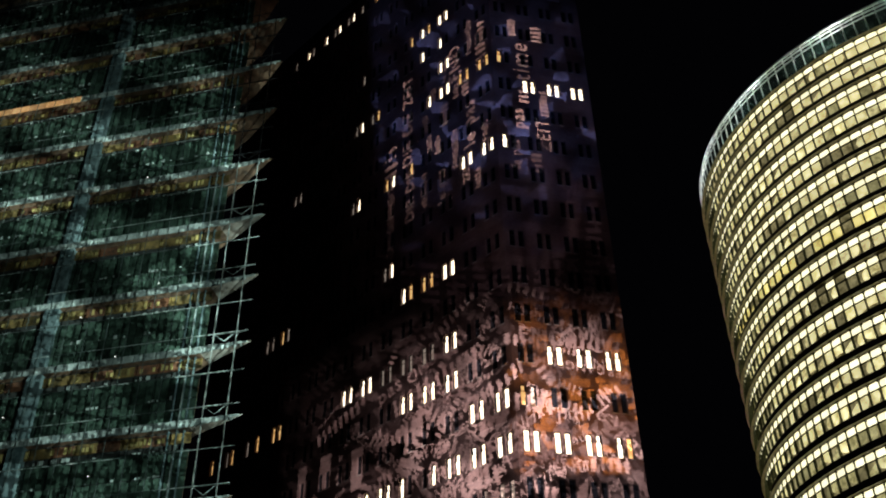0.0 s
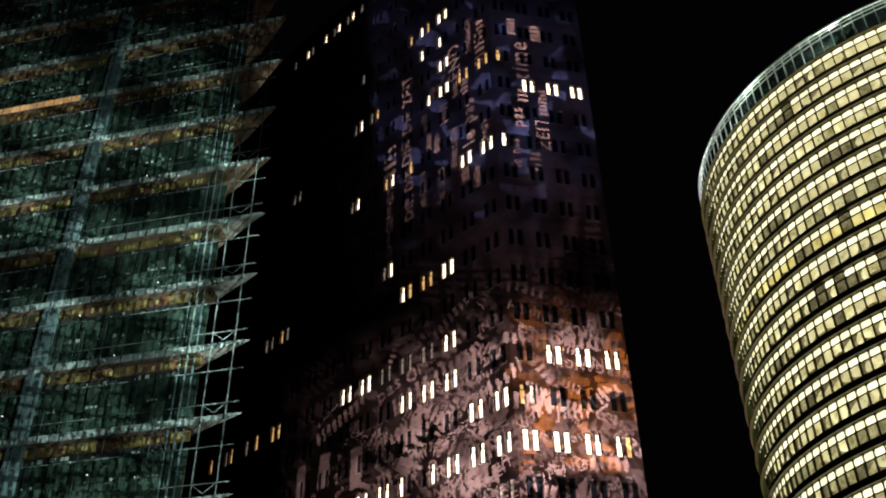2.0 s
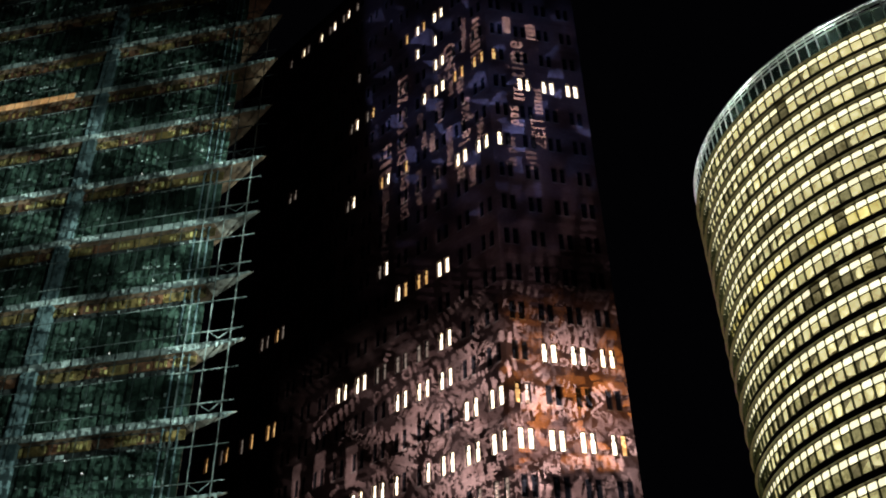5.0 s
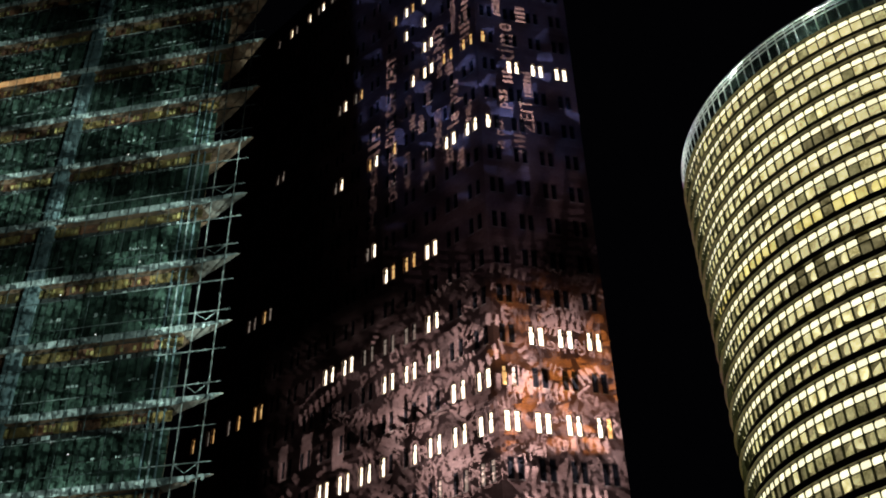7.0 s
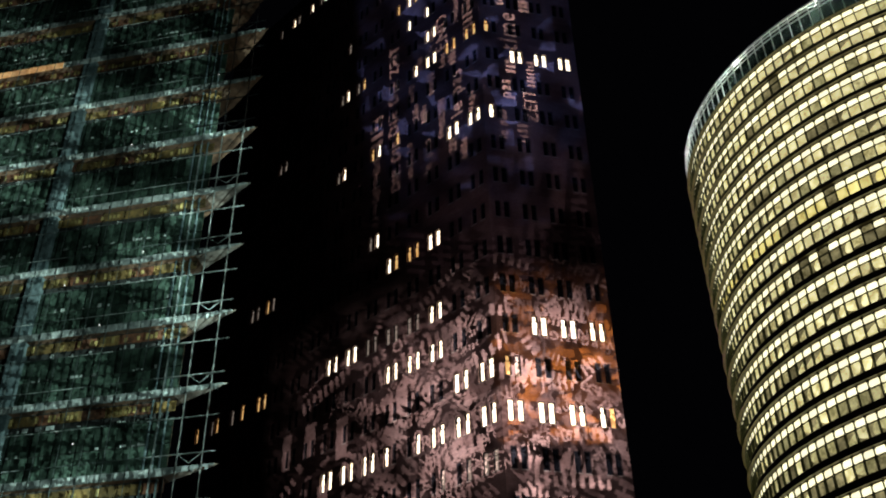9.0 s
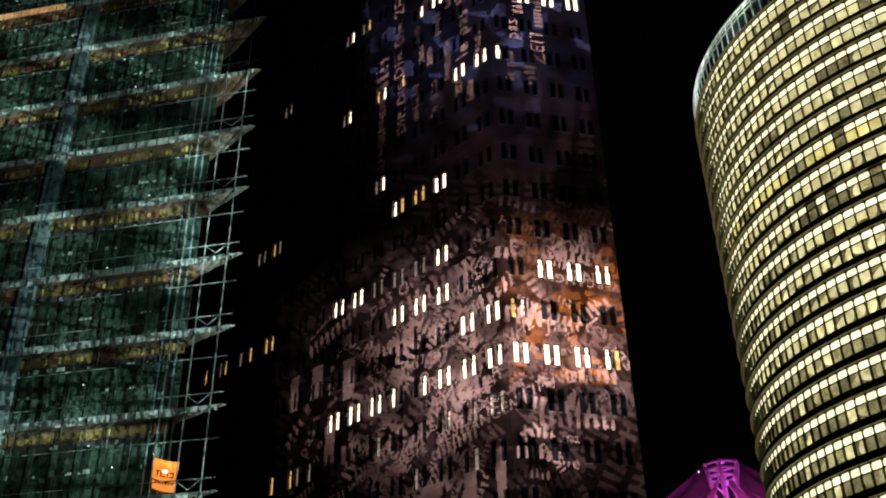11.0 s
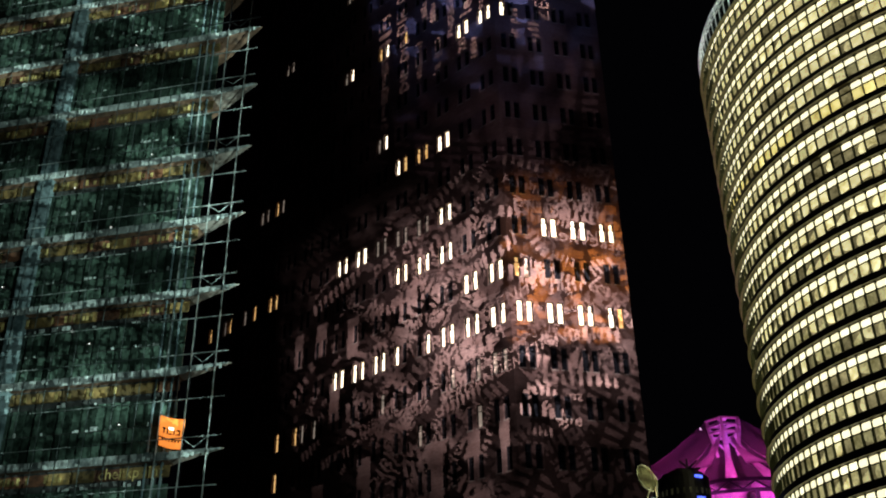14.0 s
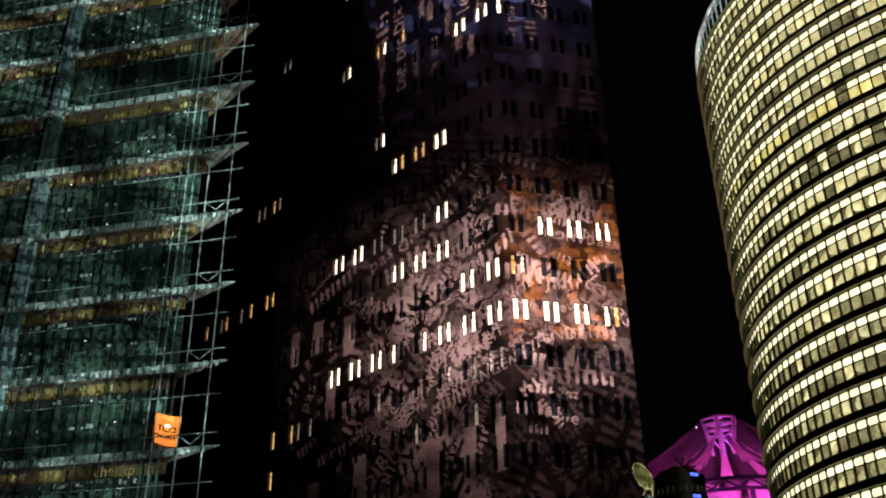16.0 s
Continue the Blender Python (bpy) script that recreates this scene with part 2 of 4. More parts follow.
# ---- mesh helpers ----
def add_box(bm, lo, hi, mat=0):
    x0, y0, z0 = lo
    x1, y1, z1 = hi
    v = [bm.verts.new(c) for c in ((x0, y0, z0), (x1, y0, z0), (x1, y1, z0), (x0, y1, z0), (x0, y0, z1), (x1, y0, z1), (x1, y1, z1), (x0, y1, z1))]
    for q in ((0, 1, 5, 4), (1, 2, 6, 5), (2, 3, 7, 6), (3, 0, 4, 7), (4, 5, 6, 7), (3, 2, 1, 0)):
        bm.faces.new([v[i] for i in q]).material_index = mat


def add_bar(bm, a, b, r, mat=0):
    """A square bar of half width r from a to b."""
    a, b = Vector(a), Vector(b)
    w = (b - a).normalized()
    s = w.cross(Vector((0, 0, 1)) if abs(w.z) < 0.9 else Vector((1, 0, 0))).normalized() * r
    t = w.cross(s).normalized() * r
    va = [bm.verts.new(a + i * s + j * t) for i, j in ((-1, -1), (1, -1), (1, 1), (-1, 1))]
    vb = [bm.verts.new(b + i * s + j * t) for i, j in ((-1, -1), (1, -1), (1, 1), (-1, 1))]
    for i in range(4):
        bm.faces.new((va[i], va[(i + 1) % 4], vb[(i + 1) % 4], vb[i])).material_index = mat
    bm.faces.new(va[::-1]).material_index = mat
    bm.faces.new(vb).material_index = mat


def mesh_of(name, bm, *mats):
    bmesh.ops.recalc_face_normals(bm, faces=bm.faces)
    me = bpy.data.meshes.new(name)
    bm.to_mesh(me)
    bm.free()
    for m in mats:
        me.materials.append(m)
    return me


def part(name, bm, mat, parent, label=""):
    ob = new(name, mesh_of(name, bm, *(mat if isinstance(mat, (list, tuple)) else [mat])))
    ob.parent = parent
    return tagged(ob, label)


def piece(name, me, parent, m, label=""):
    ob = new(name, me)
    ob.parent = parent
    ob.matrix_local = m
    return tagged(ob, label)


def thing(name, label, category, place=(0, 0, 0), group="", kind=""):
    ob = new(name)
    ob.location = place
    return tagged(ob, label, category, group, kind)


# ---- ground ----
bm = bmesh.new()
add_box(bm, (-2500, -2500, -0.3), (2500, 2500, 0))
ground = tagged(new("ground", mesh_of("ground", bm, M_GROUND)), "dark asphalt square of the city at night", "ground", kind="structure")

# ---- brick tower ----
BAY_L, FIRST_L, HALF_L, WIN_L = 2.72, 1.37, 0.49, 0.58
BAY_R, FIRST_R, HALF_R, WIN_R = 2.45, 1.12, 0.39, 0.5
WIN_H, N_L, N_R = 1.75, 17, 4
# lit windows of the long side, counted from the corner: w bright, o orange, d dim
LIT_L = {-3: ".....................o......", -2: "..d....d.............o......", -1: "ddd.d.....d......ddo.o......", 0: "wwwwwww..wwwwwww............", 1: "wwww........................",
         2: "....wwwwww..................", 3: "....wwddddddwwww......oo.od.od.o", 5: "....wwooow..................", 6: "..........wd..........dodd..", 8: "wwww........................",
         9: "........o.wo..wd............", 11: "oooowww...............dd....", 12: "....ww......odwd............", 13: ".....w.w....................", 14: "....wwowo.....d.............", 17: "............oo.dwdwdw.dw.d"}
LIT_R = {0: "wwwwwwwo", 1: "od......", 2: "..wwwwww", 8: "w.......", 10: "..wwwwww", 11: "o......."}

tower = thing("brick_tower", "tall dark red-brown brick tower with paired narrow windows", "building", TOWER_CORNER)
to_tower = Matrix.Translation(-TOWER_CORNER)


def window_mesh(width, pane):
    """A recessed window: reveal, frame with a cross bar, and the pane."""
    bm = bmesh.new()
    w, h = width / 2, WIN_H / 2
    for x0, z0, x1, z1 in ((-w, -h, -w + 0.05, h), (w - 0.05, -h, w, h), (-w + 0.05, h - 0.05, w - 0.05, h), (-w + 0.05, -h, w - 0.05, -h + 0.05)):
        add_box(bm, (x0, 0.12, z0), (x1, 0.34, z1), 0)
    add_box(bm, (-w + 0.05, 0.17, h * 0.42), (w - 0.05, 0.25, h * 0.42 + 0.05), 0)
    add_box(bm, (-w - 0.04, -0.05, -h - 0.1), (w + 0.04, 0.2, -h), 2)
    me_frame = mesh_of("window", bm, M_FRAME, M_FRAME, M_STONE)
    panes = []
    for shape in range(1 if pane is M_PANE else 4):
        bm = bmesh.new()
        if shape == 0:
            add_box(bm, (-w + 0.05, 0.2, -h + 0.05), (w - 0.05, 0.23, h - 0.05))
        else:           # curtains leave part of the pane bright
            rows = ((-h + 0.05, -0.1, 0.75), (-0.1, 0.35, 1.0), (0.35, h - 0.05, 0.6)) if shape == 1 else ((-h + 0.05, h * 0.3, 0.85), (h * 0.3, h - 0.05, 0.5)) if shape == 2 else ((-h + 0.05, h - 0.05, 0.7),)
            for z0, z1, q in rows:
                add_box(bm, ((-w + 0.05) * q, 0.2, z0), ((w - 0.05) * (q if shape != 3 else 0.95), 0.23, z1))
        panes.append(mesh_of("pane", bm, pane))
    return me_frame, panes


WINDOWS = {(s, c): window_mesh(w, m) for s, w in (("L", WIN_L), ("R", WIN_R)) for c, m in ((".", M_PANE), ("w", M_LIT), ("o", M_LIT_O), ("d", M_LIT_D))}


def window_x(side):
    if side == "L":
        return [-(FIRST_L + BAY_L * (j // 2) + (HALF_L if j % 2 else -HALF_L)) for j in range(2 * N_L - 2)]
    return [FIRST_R + BAY_R * (j // 2) + (HALF_R if j % 2 else -HALF_R) for j in range(2 * N_R)]


def wall_strip(bm, m, x0, x1, holes, width, z0, z1, zw):
    """One storey of wall, 0.4 m thick, with a hole for each window."""
    xs = sorted({x0, x1, *[h - width / 2 for h in holes], *[h + width / 2 for h in holes]})
    zs = [z0, zw - WIN_H / 2, zw + WIN_H / 2, z1]
    for a, b in zip(xs, xs[1:]):
        hole = any(abs((a + b) / 2 - h) < width / 2 - 0.01 for h in holes)
        for lo, hi in ((zs[0], zs[1]), (zs[1], zs[2]), (zs[2], zs[3])):
            if hole and lo == zs[1]:
                continue
            bm.faces.new([bm.verts.new(m @ Vector(c)) for c in ((a, 0, lo), (b, 0, lo), (b, 0, hi), (a, 0, hi))])
    for h in holes:
        l, r, b, t = h - width / 2, h + width / 2, zs[1], zs[2]
        for q in (((l, b), (l, t)), ((r, t), (r, b)), ((l, t), (r, t)), ((r, b), (l, b))):
            bm.faces.new([bm.verts.new(m @ Vector(c)) for c in ((q[0][0], 0, q[0][1]), (q[1][0], 0, q[1][1]), (q[1][0], 0.4, q[1][1]), (q[0][0], 0.4, q[0][1]))])


XL, XR = window_x("L"), window_x("R")


def row_z(k):
    """Middle of the windows of storey k; the top storeys are taller."""
    return ROW_Z + k * STOREY + max(0, k - 14) * 0.75



for k in range(-8, 18):
    zw = row_z(k)
    z0, z1 = (row_z(k - 1) + zw) / 2, (zw + row_z(k + 1)) / 2
    if k == -8:
        z0 = 0
    bm = bmesh.new()
    wall_strip(bm, to_tower @ LEFT, LEFT_END, 0, XL, WIN_L, z0, z1, zw)
    wall_strip(bm, to_tower @ RIGHT, 0, RIGHT_END, XR, WIN_R, z0, z1, zw)
    strip = part("storey", bm, M_BRICK, tower)
    for side, m, xs, lit in (("L", LEFT, XL, LIT_L), ("R", RIGHT, XR, LIT_R)):
        row = lit.get(k, "")
        if k < -4 or k == 15 or k == 16:       # plain rows: frames and panes joined
            bm = bmesh.new()
            for x in xs:
                w, h = (WIN_L if side == "L" else WIN_R) / 2, WIN_H / 2
                add_box(bm, (x - w, 0.2, zw - h), (x + w, 0.3, zw + h))
            bmesh.ops.transform(bm, matrix=to_tower @ m, verts=bm.verts)
            tagged(part("window", bm, M_PANE, strip), kind="stuff")
            continue
        for j, x in enumerate(xs):
            c = row[j] if j < len(row) else "."
            piece("window", WINDOWS[side, c][0], strip, to_tower @ m @ Matrix.Translation((x, 0, zw)))
            piece("pane", random.choice(WINDOWS[side, c][1]), strip, to_tower @ m @ Matrix.Translation((x, 0, zw)), "" if c == "." else "pane lit from the room behind")
# inner mass, far sides and roof
bm = bmesh.new()
a, b, c = LEFT @ Vector((LEFT_END, 0.4, 0)), LEFT @ Vector((-0.15, 0.5, 0)), RIGHT @ Vector((RIGHT_END, 0.4, 0))
d, e = RIGHT @ Vector((RIGHT_END, 26, 0)), LEFT @ Vector((LEFT_END, 14, 0))
lo = [bm.verts.new(to_tower @ p) for p in (a, b, c, d, e)]
hi = [bm.verts.new(to_tower @ p + Vector((0, 0, 102))) for p in (a, b, c, d, e)]
for i in range(5):
    bm.faces.new((lo[i], lo[(i + 1) % 5], hi[(i + 1) % 5], hi[i]))
bm.faces.new(hi)
part("inner_wall", bm, M_CORE, tower)


# ---- words of the light show: two stencil projectors throw them on the brick ----
taken = {"L": set(), "R": set()}


def claim(side, x, z, length, height, angle):
    """Takes the word's patch of wall unless another word has it."""
    ca, sa = math.cos(radians(angle)), math.sin(radians(angle))
    cells = set()
    for i in range(int(length / 0.2) + 2):
        for j in range(int(height / 0.2) + 2):
            u, v = -length / 2 + min(length, i * 0.2), -height / 2 + min(height, j * 0.2)
            cells.add((round((x + u * ca - v * sa) / 0.2), round((z + u * sa + v * ca) / 0.2)))
    near = {(a + i, b + j) for a, b in cells for i in (-1, 0, 1) for j in (-1, 0, 1)}
    if near & taken[side]:
        return False
    taken[side] |= cells
    return True


def bar_loops(n, height, rng):
    """Outlines of an unreadable word: one upright bar a letter, some with an arm."""
    pitch, loops = height * 0.62, []
    for i in range(n):
        x = (i - (n - 1) / 2) * pitch
        w, low = height * rng.uniform(0.11, 0.17), -height / 2
        top = low + height * rng.choice((1, 1, 0.72))
        if rng.random() < 0.55:
            q, e = low + rng.uniform(0.05, 0.45) * height, x + pitch * 0.42
            loops.append([(x - w, low), (x + w, low), (x + w, q), (e, q), (e, q + 0.2 * height), (x + w, q + 0.2 * height), (x + w, top), (x - w, top)])
        else:
            loops.append([(x - w, low), (x + w, low), (x + w, top), (x - w, top)])
    return loops


def text_loops(text, height):
    """Outlines of a word in the built-in font."""
    cu = bpy.data.curves.new("word", "FONT")
    cu.body, cu.size, cu.align_x, cu.align_y, cu.resolution_u, cu.fill_mode, cu.space_character, cu.offset = text, height * 1.35, "CENTER", "CENTER", 2, "NONE", 1.12, height * 0.036
    ob = new("word", cu)
    me = ob.to_mesh()
    points, after = [(v.co.x, v.co.y) for v in me.vertices], {}
    for e in me.edges:
        a, b = e.vertices
        after.setdefault(a, []).append(b)
        after.setdefault(b, []).append(a)
    ob.to_mesh_clear()
    bpy.data.objects.remove(ob)
    loops, seen = [], set()
    for start in after:
        if start in seen:
            continue
        loop, at, last = [], start, None
        while at not in seen:
            seen.add(at)
            loop.append(points[at])
            ahead = [b for b in after[at] if b != last and b not in seen]
            if not ahead:
                break
            last, at = at, ahead[0]
        if len(loop) > 2:
            loops.append(loop)
    xs = [p[0] for loop in loops for p in loop]
    return loops, max(xs) - min(xs)


def on_wall(loops, side, x, z, angle):
    """The outlines, turned and set on the long or the short wall, in the world."""
    m = (LEFT if side == "L" else RIGHT) @ Matrix.Translation((x, 0, z)) @ Matrix.Rotation(radians(-angle), 4, "Y")
    return [[m @ Vector((a, 0, b)) for a, b in loop] for loop in loops]


def stencil(lamp, words, half, fine):
    """An added, unseen black sheet one metre before the lamp, cut out where the words are to shine, in rows as wide as
    fine.
    """
    back = lamp.matrix_world.inverted()
    n = int(2 * half / fine)
    bright = np.zeros((n, n), bool)
    for word in words:
        edges = []
        for loop in word:
            local = [back @ p for p in loop]
            flat = np.array([((q.x / -q.z + half) / fine, (q.y / -q.z + half) / fine) for q in local])
            edges.append(np.hstack((flat, np.roll(flat, -1, 0))))
        edges = np.vstack(edges)
        if edges.min() < 1 or edges.max() > n - 1:
            continue
        for row in range(int(edges[:, 1].min()), int(edges[:, 1].max()) + 1):
            y = row + 0.5
            cross = edges[(edges[:, 1] <= y) != (edges[:, 3] <= y)]
            xs = np.sort(cross[:, 0] + (y - cross[:, 1]) / (cross[:, 3] - cross[:, 1]) * (cross[:, 2] - cross[:, 0]))
            for x0, x1 in zip(xs[::2], xs[1::2]):
                bright[row, int(round(x0)):int(round(x1))] = True
    verts, faces = [], []
    for row in range(n):
        steps = np.flatnonzero(np.diff(np.concatenate(([1], bright[row].astype(np.int8), [1]))))
        for x0, x1 in zip(steps[::2], steps[1::2]):
            k = len(verts)
            verts += [(x * fine - half, y * fine - half, 0) for x, y in ((x0, row), (x1, row), (x1, row + 1), (x0, row + 1))]
            faces.append((k, k + 1, k + 2, k + 3))
    me = bpy.data.meshes.new("projector_stencil")
    me.from_pydata(verts, [], faces)
    me.materials.append(M_INK)
    ob = tagged(new("projector_stencil", me), "thin black stencil with cut-out words, added to shape projected light", "stencil", kind="structure")
    ob.matrix_world = lamp.matrix_world @ Matrix.Translation((0, 0, -1.0))
    return ob


M_INK = material("black_ink", (0.01, 0.01, 0.01), 0.8)
rng = random.Random(7)
low_words, high_words = [], []
WORDS = [("VERGANGENHEIT", "R", 5.0, 38.6, 0.8, 175), ("ENDLICH", "R", 2.6, 42.8, 0.9, 162), ("Jahre", "R", 5.2, 34.4, 1.3, 3), ("Flohmarkt", "R", 6.2, 43.6, 0.8, 160), ("PAST", "R", 7.6, 40.6, 0.8, 172),
         ("le pas", "L", -3.4, 66.0, 1.7, 90), ("ENDLICH", "L", -9.0, 34.2, 0.9, 168), ("le pas", "L", -7.4, 60.5, 1.2, 90), ("DIR DIE ZEIT", "L", -12.2, 72.4, 1.5, 90), ("time", "R", 2.9, 72.6, 2.0, 90), ("le pas", "L", -9.6, 68.0, 2.2, 90), ("ZEIT", "R", 4.6, 63.0, 1.4, 90), ("DIR DIE ZEIT", "L", -5.8, 70.0, 1.4, 90), ("time", "L", -1.3, 70.5, 1.9, 90), ("DIR DIE", "L", -11.8, 62.0, 1.3, 90), ("VERGANGENHEIT", "L", -5.6, 28.8, 0.9, 16),
         ("Jahre", "L", -3.0, 35.8, 1.2, 14), ("Flohmarkt", "L", -12.5, 24.4, 1.2, 55), ("ENDLICH", "R", 5.6, 30.2, 1.0, 8), ("le pas", "L", -24.5, 30.0, 1.4, 62)]
SAID = ("VERGANGENHEIT", "ENDLICH", "Flohmarkt", "PAST", "le pas", "Jahre", "END", "ZEIT", "DIR DIE ZEIT", "time", "pas")


@functools.cache
def said(text, size):
    return text_loops(text, size)


def scatter(side, x, z, h, n, angle, into, share):
    """One more word at a free place: one of the show's own, or bars for those that nobody can read."""
    if rng.random() < share:
        loops, length = said(rng.choice(SAID), h)
    else:
        loops, length = bar_loops(n, h, rng), n * h * 0.62
    if claim(side, x, z, length, h, angle):
        into.append(on_wall(loops, side, x, z, angle))


for text, side, x, z, h, angle in WORDS:
    loops, length = text_loops(text, h)
    free = claim(side, x, z, length, h * (1.5 if z > 50 else 1), angle)
    if z > 50 and not free:
        continue
    (high_words if z > 50 else low_words).append(on_wall(loops, side, x, z, angle))
# pale blocks of light round some windows
for side, x, z, w, h in (("L", -26.2, 29.2, 1.6, 3.0), ("L", -20.8, 30.0, 1.3, 3.6), ("L", -26.4, 36.3, 1.2, 3.4), ("L", -23.0, 36.5, 1.5, 3.2), ("L", -11.0, 27.6, 1.4, 4.2), ("L", -8.2, 21.2, 1.6, 4.6),
                         ("L", -4.2, 21.6, 1.2, 4.6), ("L", -1.2, 22.2, 0.9, 5.0), ("L", -18.5, 35.4, 1.5, 3.8), ("L", -16.6, 22.0, 1.6, 4.2), ("L", -22.6, 21.0, 1.5, 4.0)):
    if claim(side, x, z, w, h, 0):
        low_words.append(on_wall([[(-w / 2, -h / 2), (w / 2, -h / 2), (w / 2, h / 2), (-w / 2, h / 2)]], side, x, z, 0))
for side, tries in (("L", 2600), ("R", 1500)):
    for attempt in range(tries):
        h = rng.choice((0.9, 1.1, 1.3, 1.6) if attempt < tries / 2 else (0.5, 0.65, 0.85))
        n = rng.randint(4, 9) if attempt < tries / 2 else rng.randint(2, 5)
        if side == "L":
            x, z = rng.uniform(-26.5, -2.0), rng.uniform(18, 46)
            if z > 46 + 0.3 * x + rng.uniform(-1, 3) or x < -14 and rng.random() < 0.4 or z < 24 and rng.random() < 0.4:
                continue
            angle = rng.choice((4, 8, 12, 14, 18, 28, 45, 60, -35, -50))
        else:
            x, z = rng.uniform(1.5, 8.4), rng.uniform(18, 46)
            if z < 33 and rng.random() < (32 - z) / 11 + 0.06 * x:
                continue
            angle = rng.choice((0, -6, -10, -14, -20, 24, 40, -50))
        scatter(side, x, z, h, n, angle + rng.choice((0, 180)), low_words, 0.45)
for side, count in (("L", 150), ("R", 40)):       # the show lays words over words
    for _ in range(count):
        x, z = (rng.uniform(-18, -1.5), rng.uniform(17, 43)) if side == "L" else (rng.uniform(1.2, 8.6), rng.uniform(20, 43))
        if side == "L" and z > 43 + 0.35 * x or side == "R" and z < 17 + 1.7 * x:
            continue
        h, angle = rng.choice((0.6, 0.8, 1.0, 1.4)), rng.choice((8, 14, 20, 45, 60, -40)) if side == "L" else rng.choice((-4, -12, -20, 30, -50))
        loops = said(rng.choice(SAID), h)[0] if rng.random() < 0.35 else bar_loops(rng.randint(3, 7), h, rng)
        low_words.append(on_wall(loops, side, x, z, angle + rng.choice((0, 180))))
for _ in range(420):       # upright words higher up
    side = rng.choice("LLLLLR")
    x, z, h, n = (rng.uniform(-15, -1.2) if side == "L" else rng.uniform(1.2, 5.0)), rng.uniform(58, 80), rng.choice((0.8, 1.0, 1.3, 1.8)), rng.randint(4, 9)
    if side == "L" and z > 84 + x:
        continue
    scatter(side, x, z, h, n, 90, high_words, 0.5)
WORDS_LOW = spot("projector_words", (15, -1, 3), LEFT @ Vector((-4.0, 0, 31)), 1120000, (1.0, 0.8, 0.81), 36, 1.0, 0.0005)
WORDS_HIGH = spot("projector_tall_words", (4, 2, 3), LEFT @ Vector((-4.0, 0, 70)), 1250000, (1.0, 0.78, 0.78), 26, 1.0, 0.0005)
slide(WORDS_LOW, (), 1.0, (-0.5, 0.5, -0.5, 0.2), 0.05, 6.0, None, (-0.16, 0.03, -0.21, 0.04))
slide(WORDS_HIGH, (), 1.0, (-0.5, 0.5, -0.5, 0.5), 0.05, 7.0, None, (-0.16, -0.02, -0.4, -0.3))
stencil(WORDS_LOW, low_words, 0.4, 0.0008)
stencil(WORDS_HIGH, high_words, 0.3, 0.0008)

def text_bm(text, height):
    """A word in the built-in font as a flat mesh in x and z."""
    cu = bpy.data.curves.new("lettering", "FONT")
    cu.body, cu.size, cu.align_x, cu.align_y, cu.resolution_u = text, height * 1.35, "CENTER", "CENTER", 2
    ob = new("lettering", cu)
    me = ob.to_mesh()
    bm = bmesh.new()
    bm.from_mesh(me)
    ob.to_mesh_clear()
    bpy.data.objects.remove(ob)
    bmesh.ops.transform(bm, matrix=Matrix.Rotation(radians(90), 4, "X"), verts=bm.verts)
    return bm


# ---- glass prow with projecting slabs ----
prow = thing("glass_office_prow", "glass office building with pale slab edges behind a steel screen", "building", PROW)
to_prow = Matrix.Translation(-PROW) @ SCREEN
BACK, INNER_END, SCREEN_L = 0.42, -2.55, -27.5
PITCH = 1.15


def box_part(name, lo, hi, mat, parent, label=""):
    bm = bmesh.new()
    add_box(bm, lo, hi)
    bmesh.ops.transform(bm, matrix=to_prow, verts=bm.verts)
    return part(name, bm, mat, parent, label)


def slab_box(dx, dy, dz):
    bm = bmesh.new()
    add_box(bm, (0, 0, 0), (dx, dy, dz))
    return bm


ME_EDGE = mesh_of("edge_panel", slab_box(PITCH - 0.05, 0.06, 0.36), M_BAND)
ME_TIP = []
for foot_a, foot_b in ((0.0, 0.15), (0.15, 0.3)):      # the last two panels taper to the tip
    bm = slab_box(PITCH - 0.03, 0.06, 0.36)
    for v in bm.verts:
        if v.co.z < 0.1:
            v.co.z = foot_b if v.co.x > 0.1 else foot_a
    ME_TIP.insert(0, mesh_of("edge_panel", bm, M_BAND))
ME_YELLOW = mesh_of("lower_panel", slab_box(PITCH - 0.04, 0.05, 0.5), M_YELLOW)
ME_RUST = mesh_of("lower_panel", slab_box(PITCH - 0.04, 0.05, 0.5), M_RUST)
ME_PANE = mesh_of("glazing", slab_box(PITCH / 3 - 0.05, 0.04, 1.2), M_GREEN)
N_COL = 23
text_w, text_y = bmesh.new(), bmesh.new()
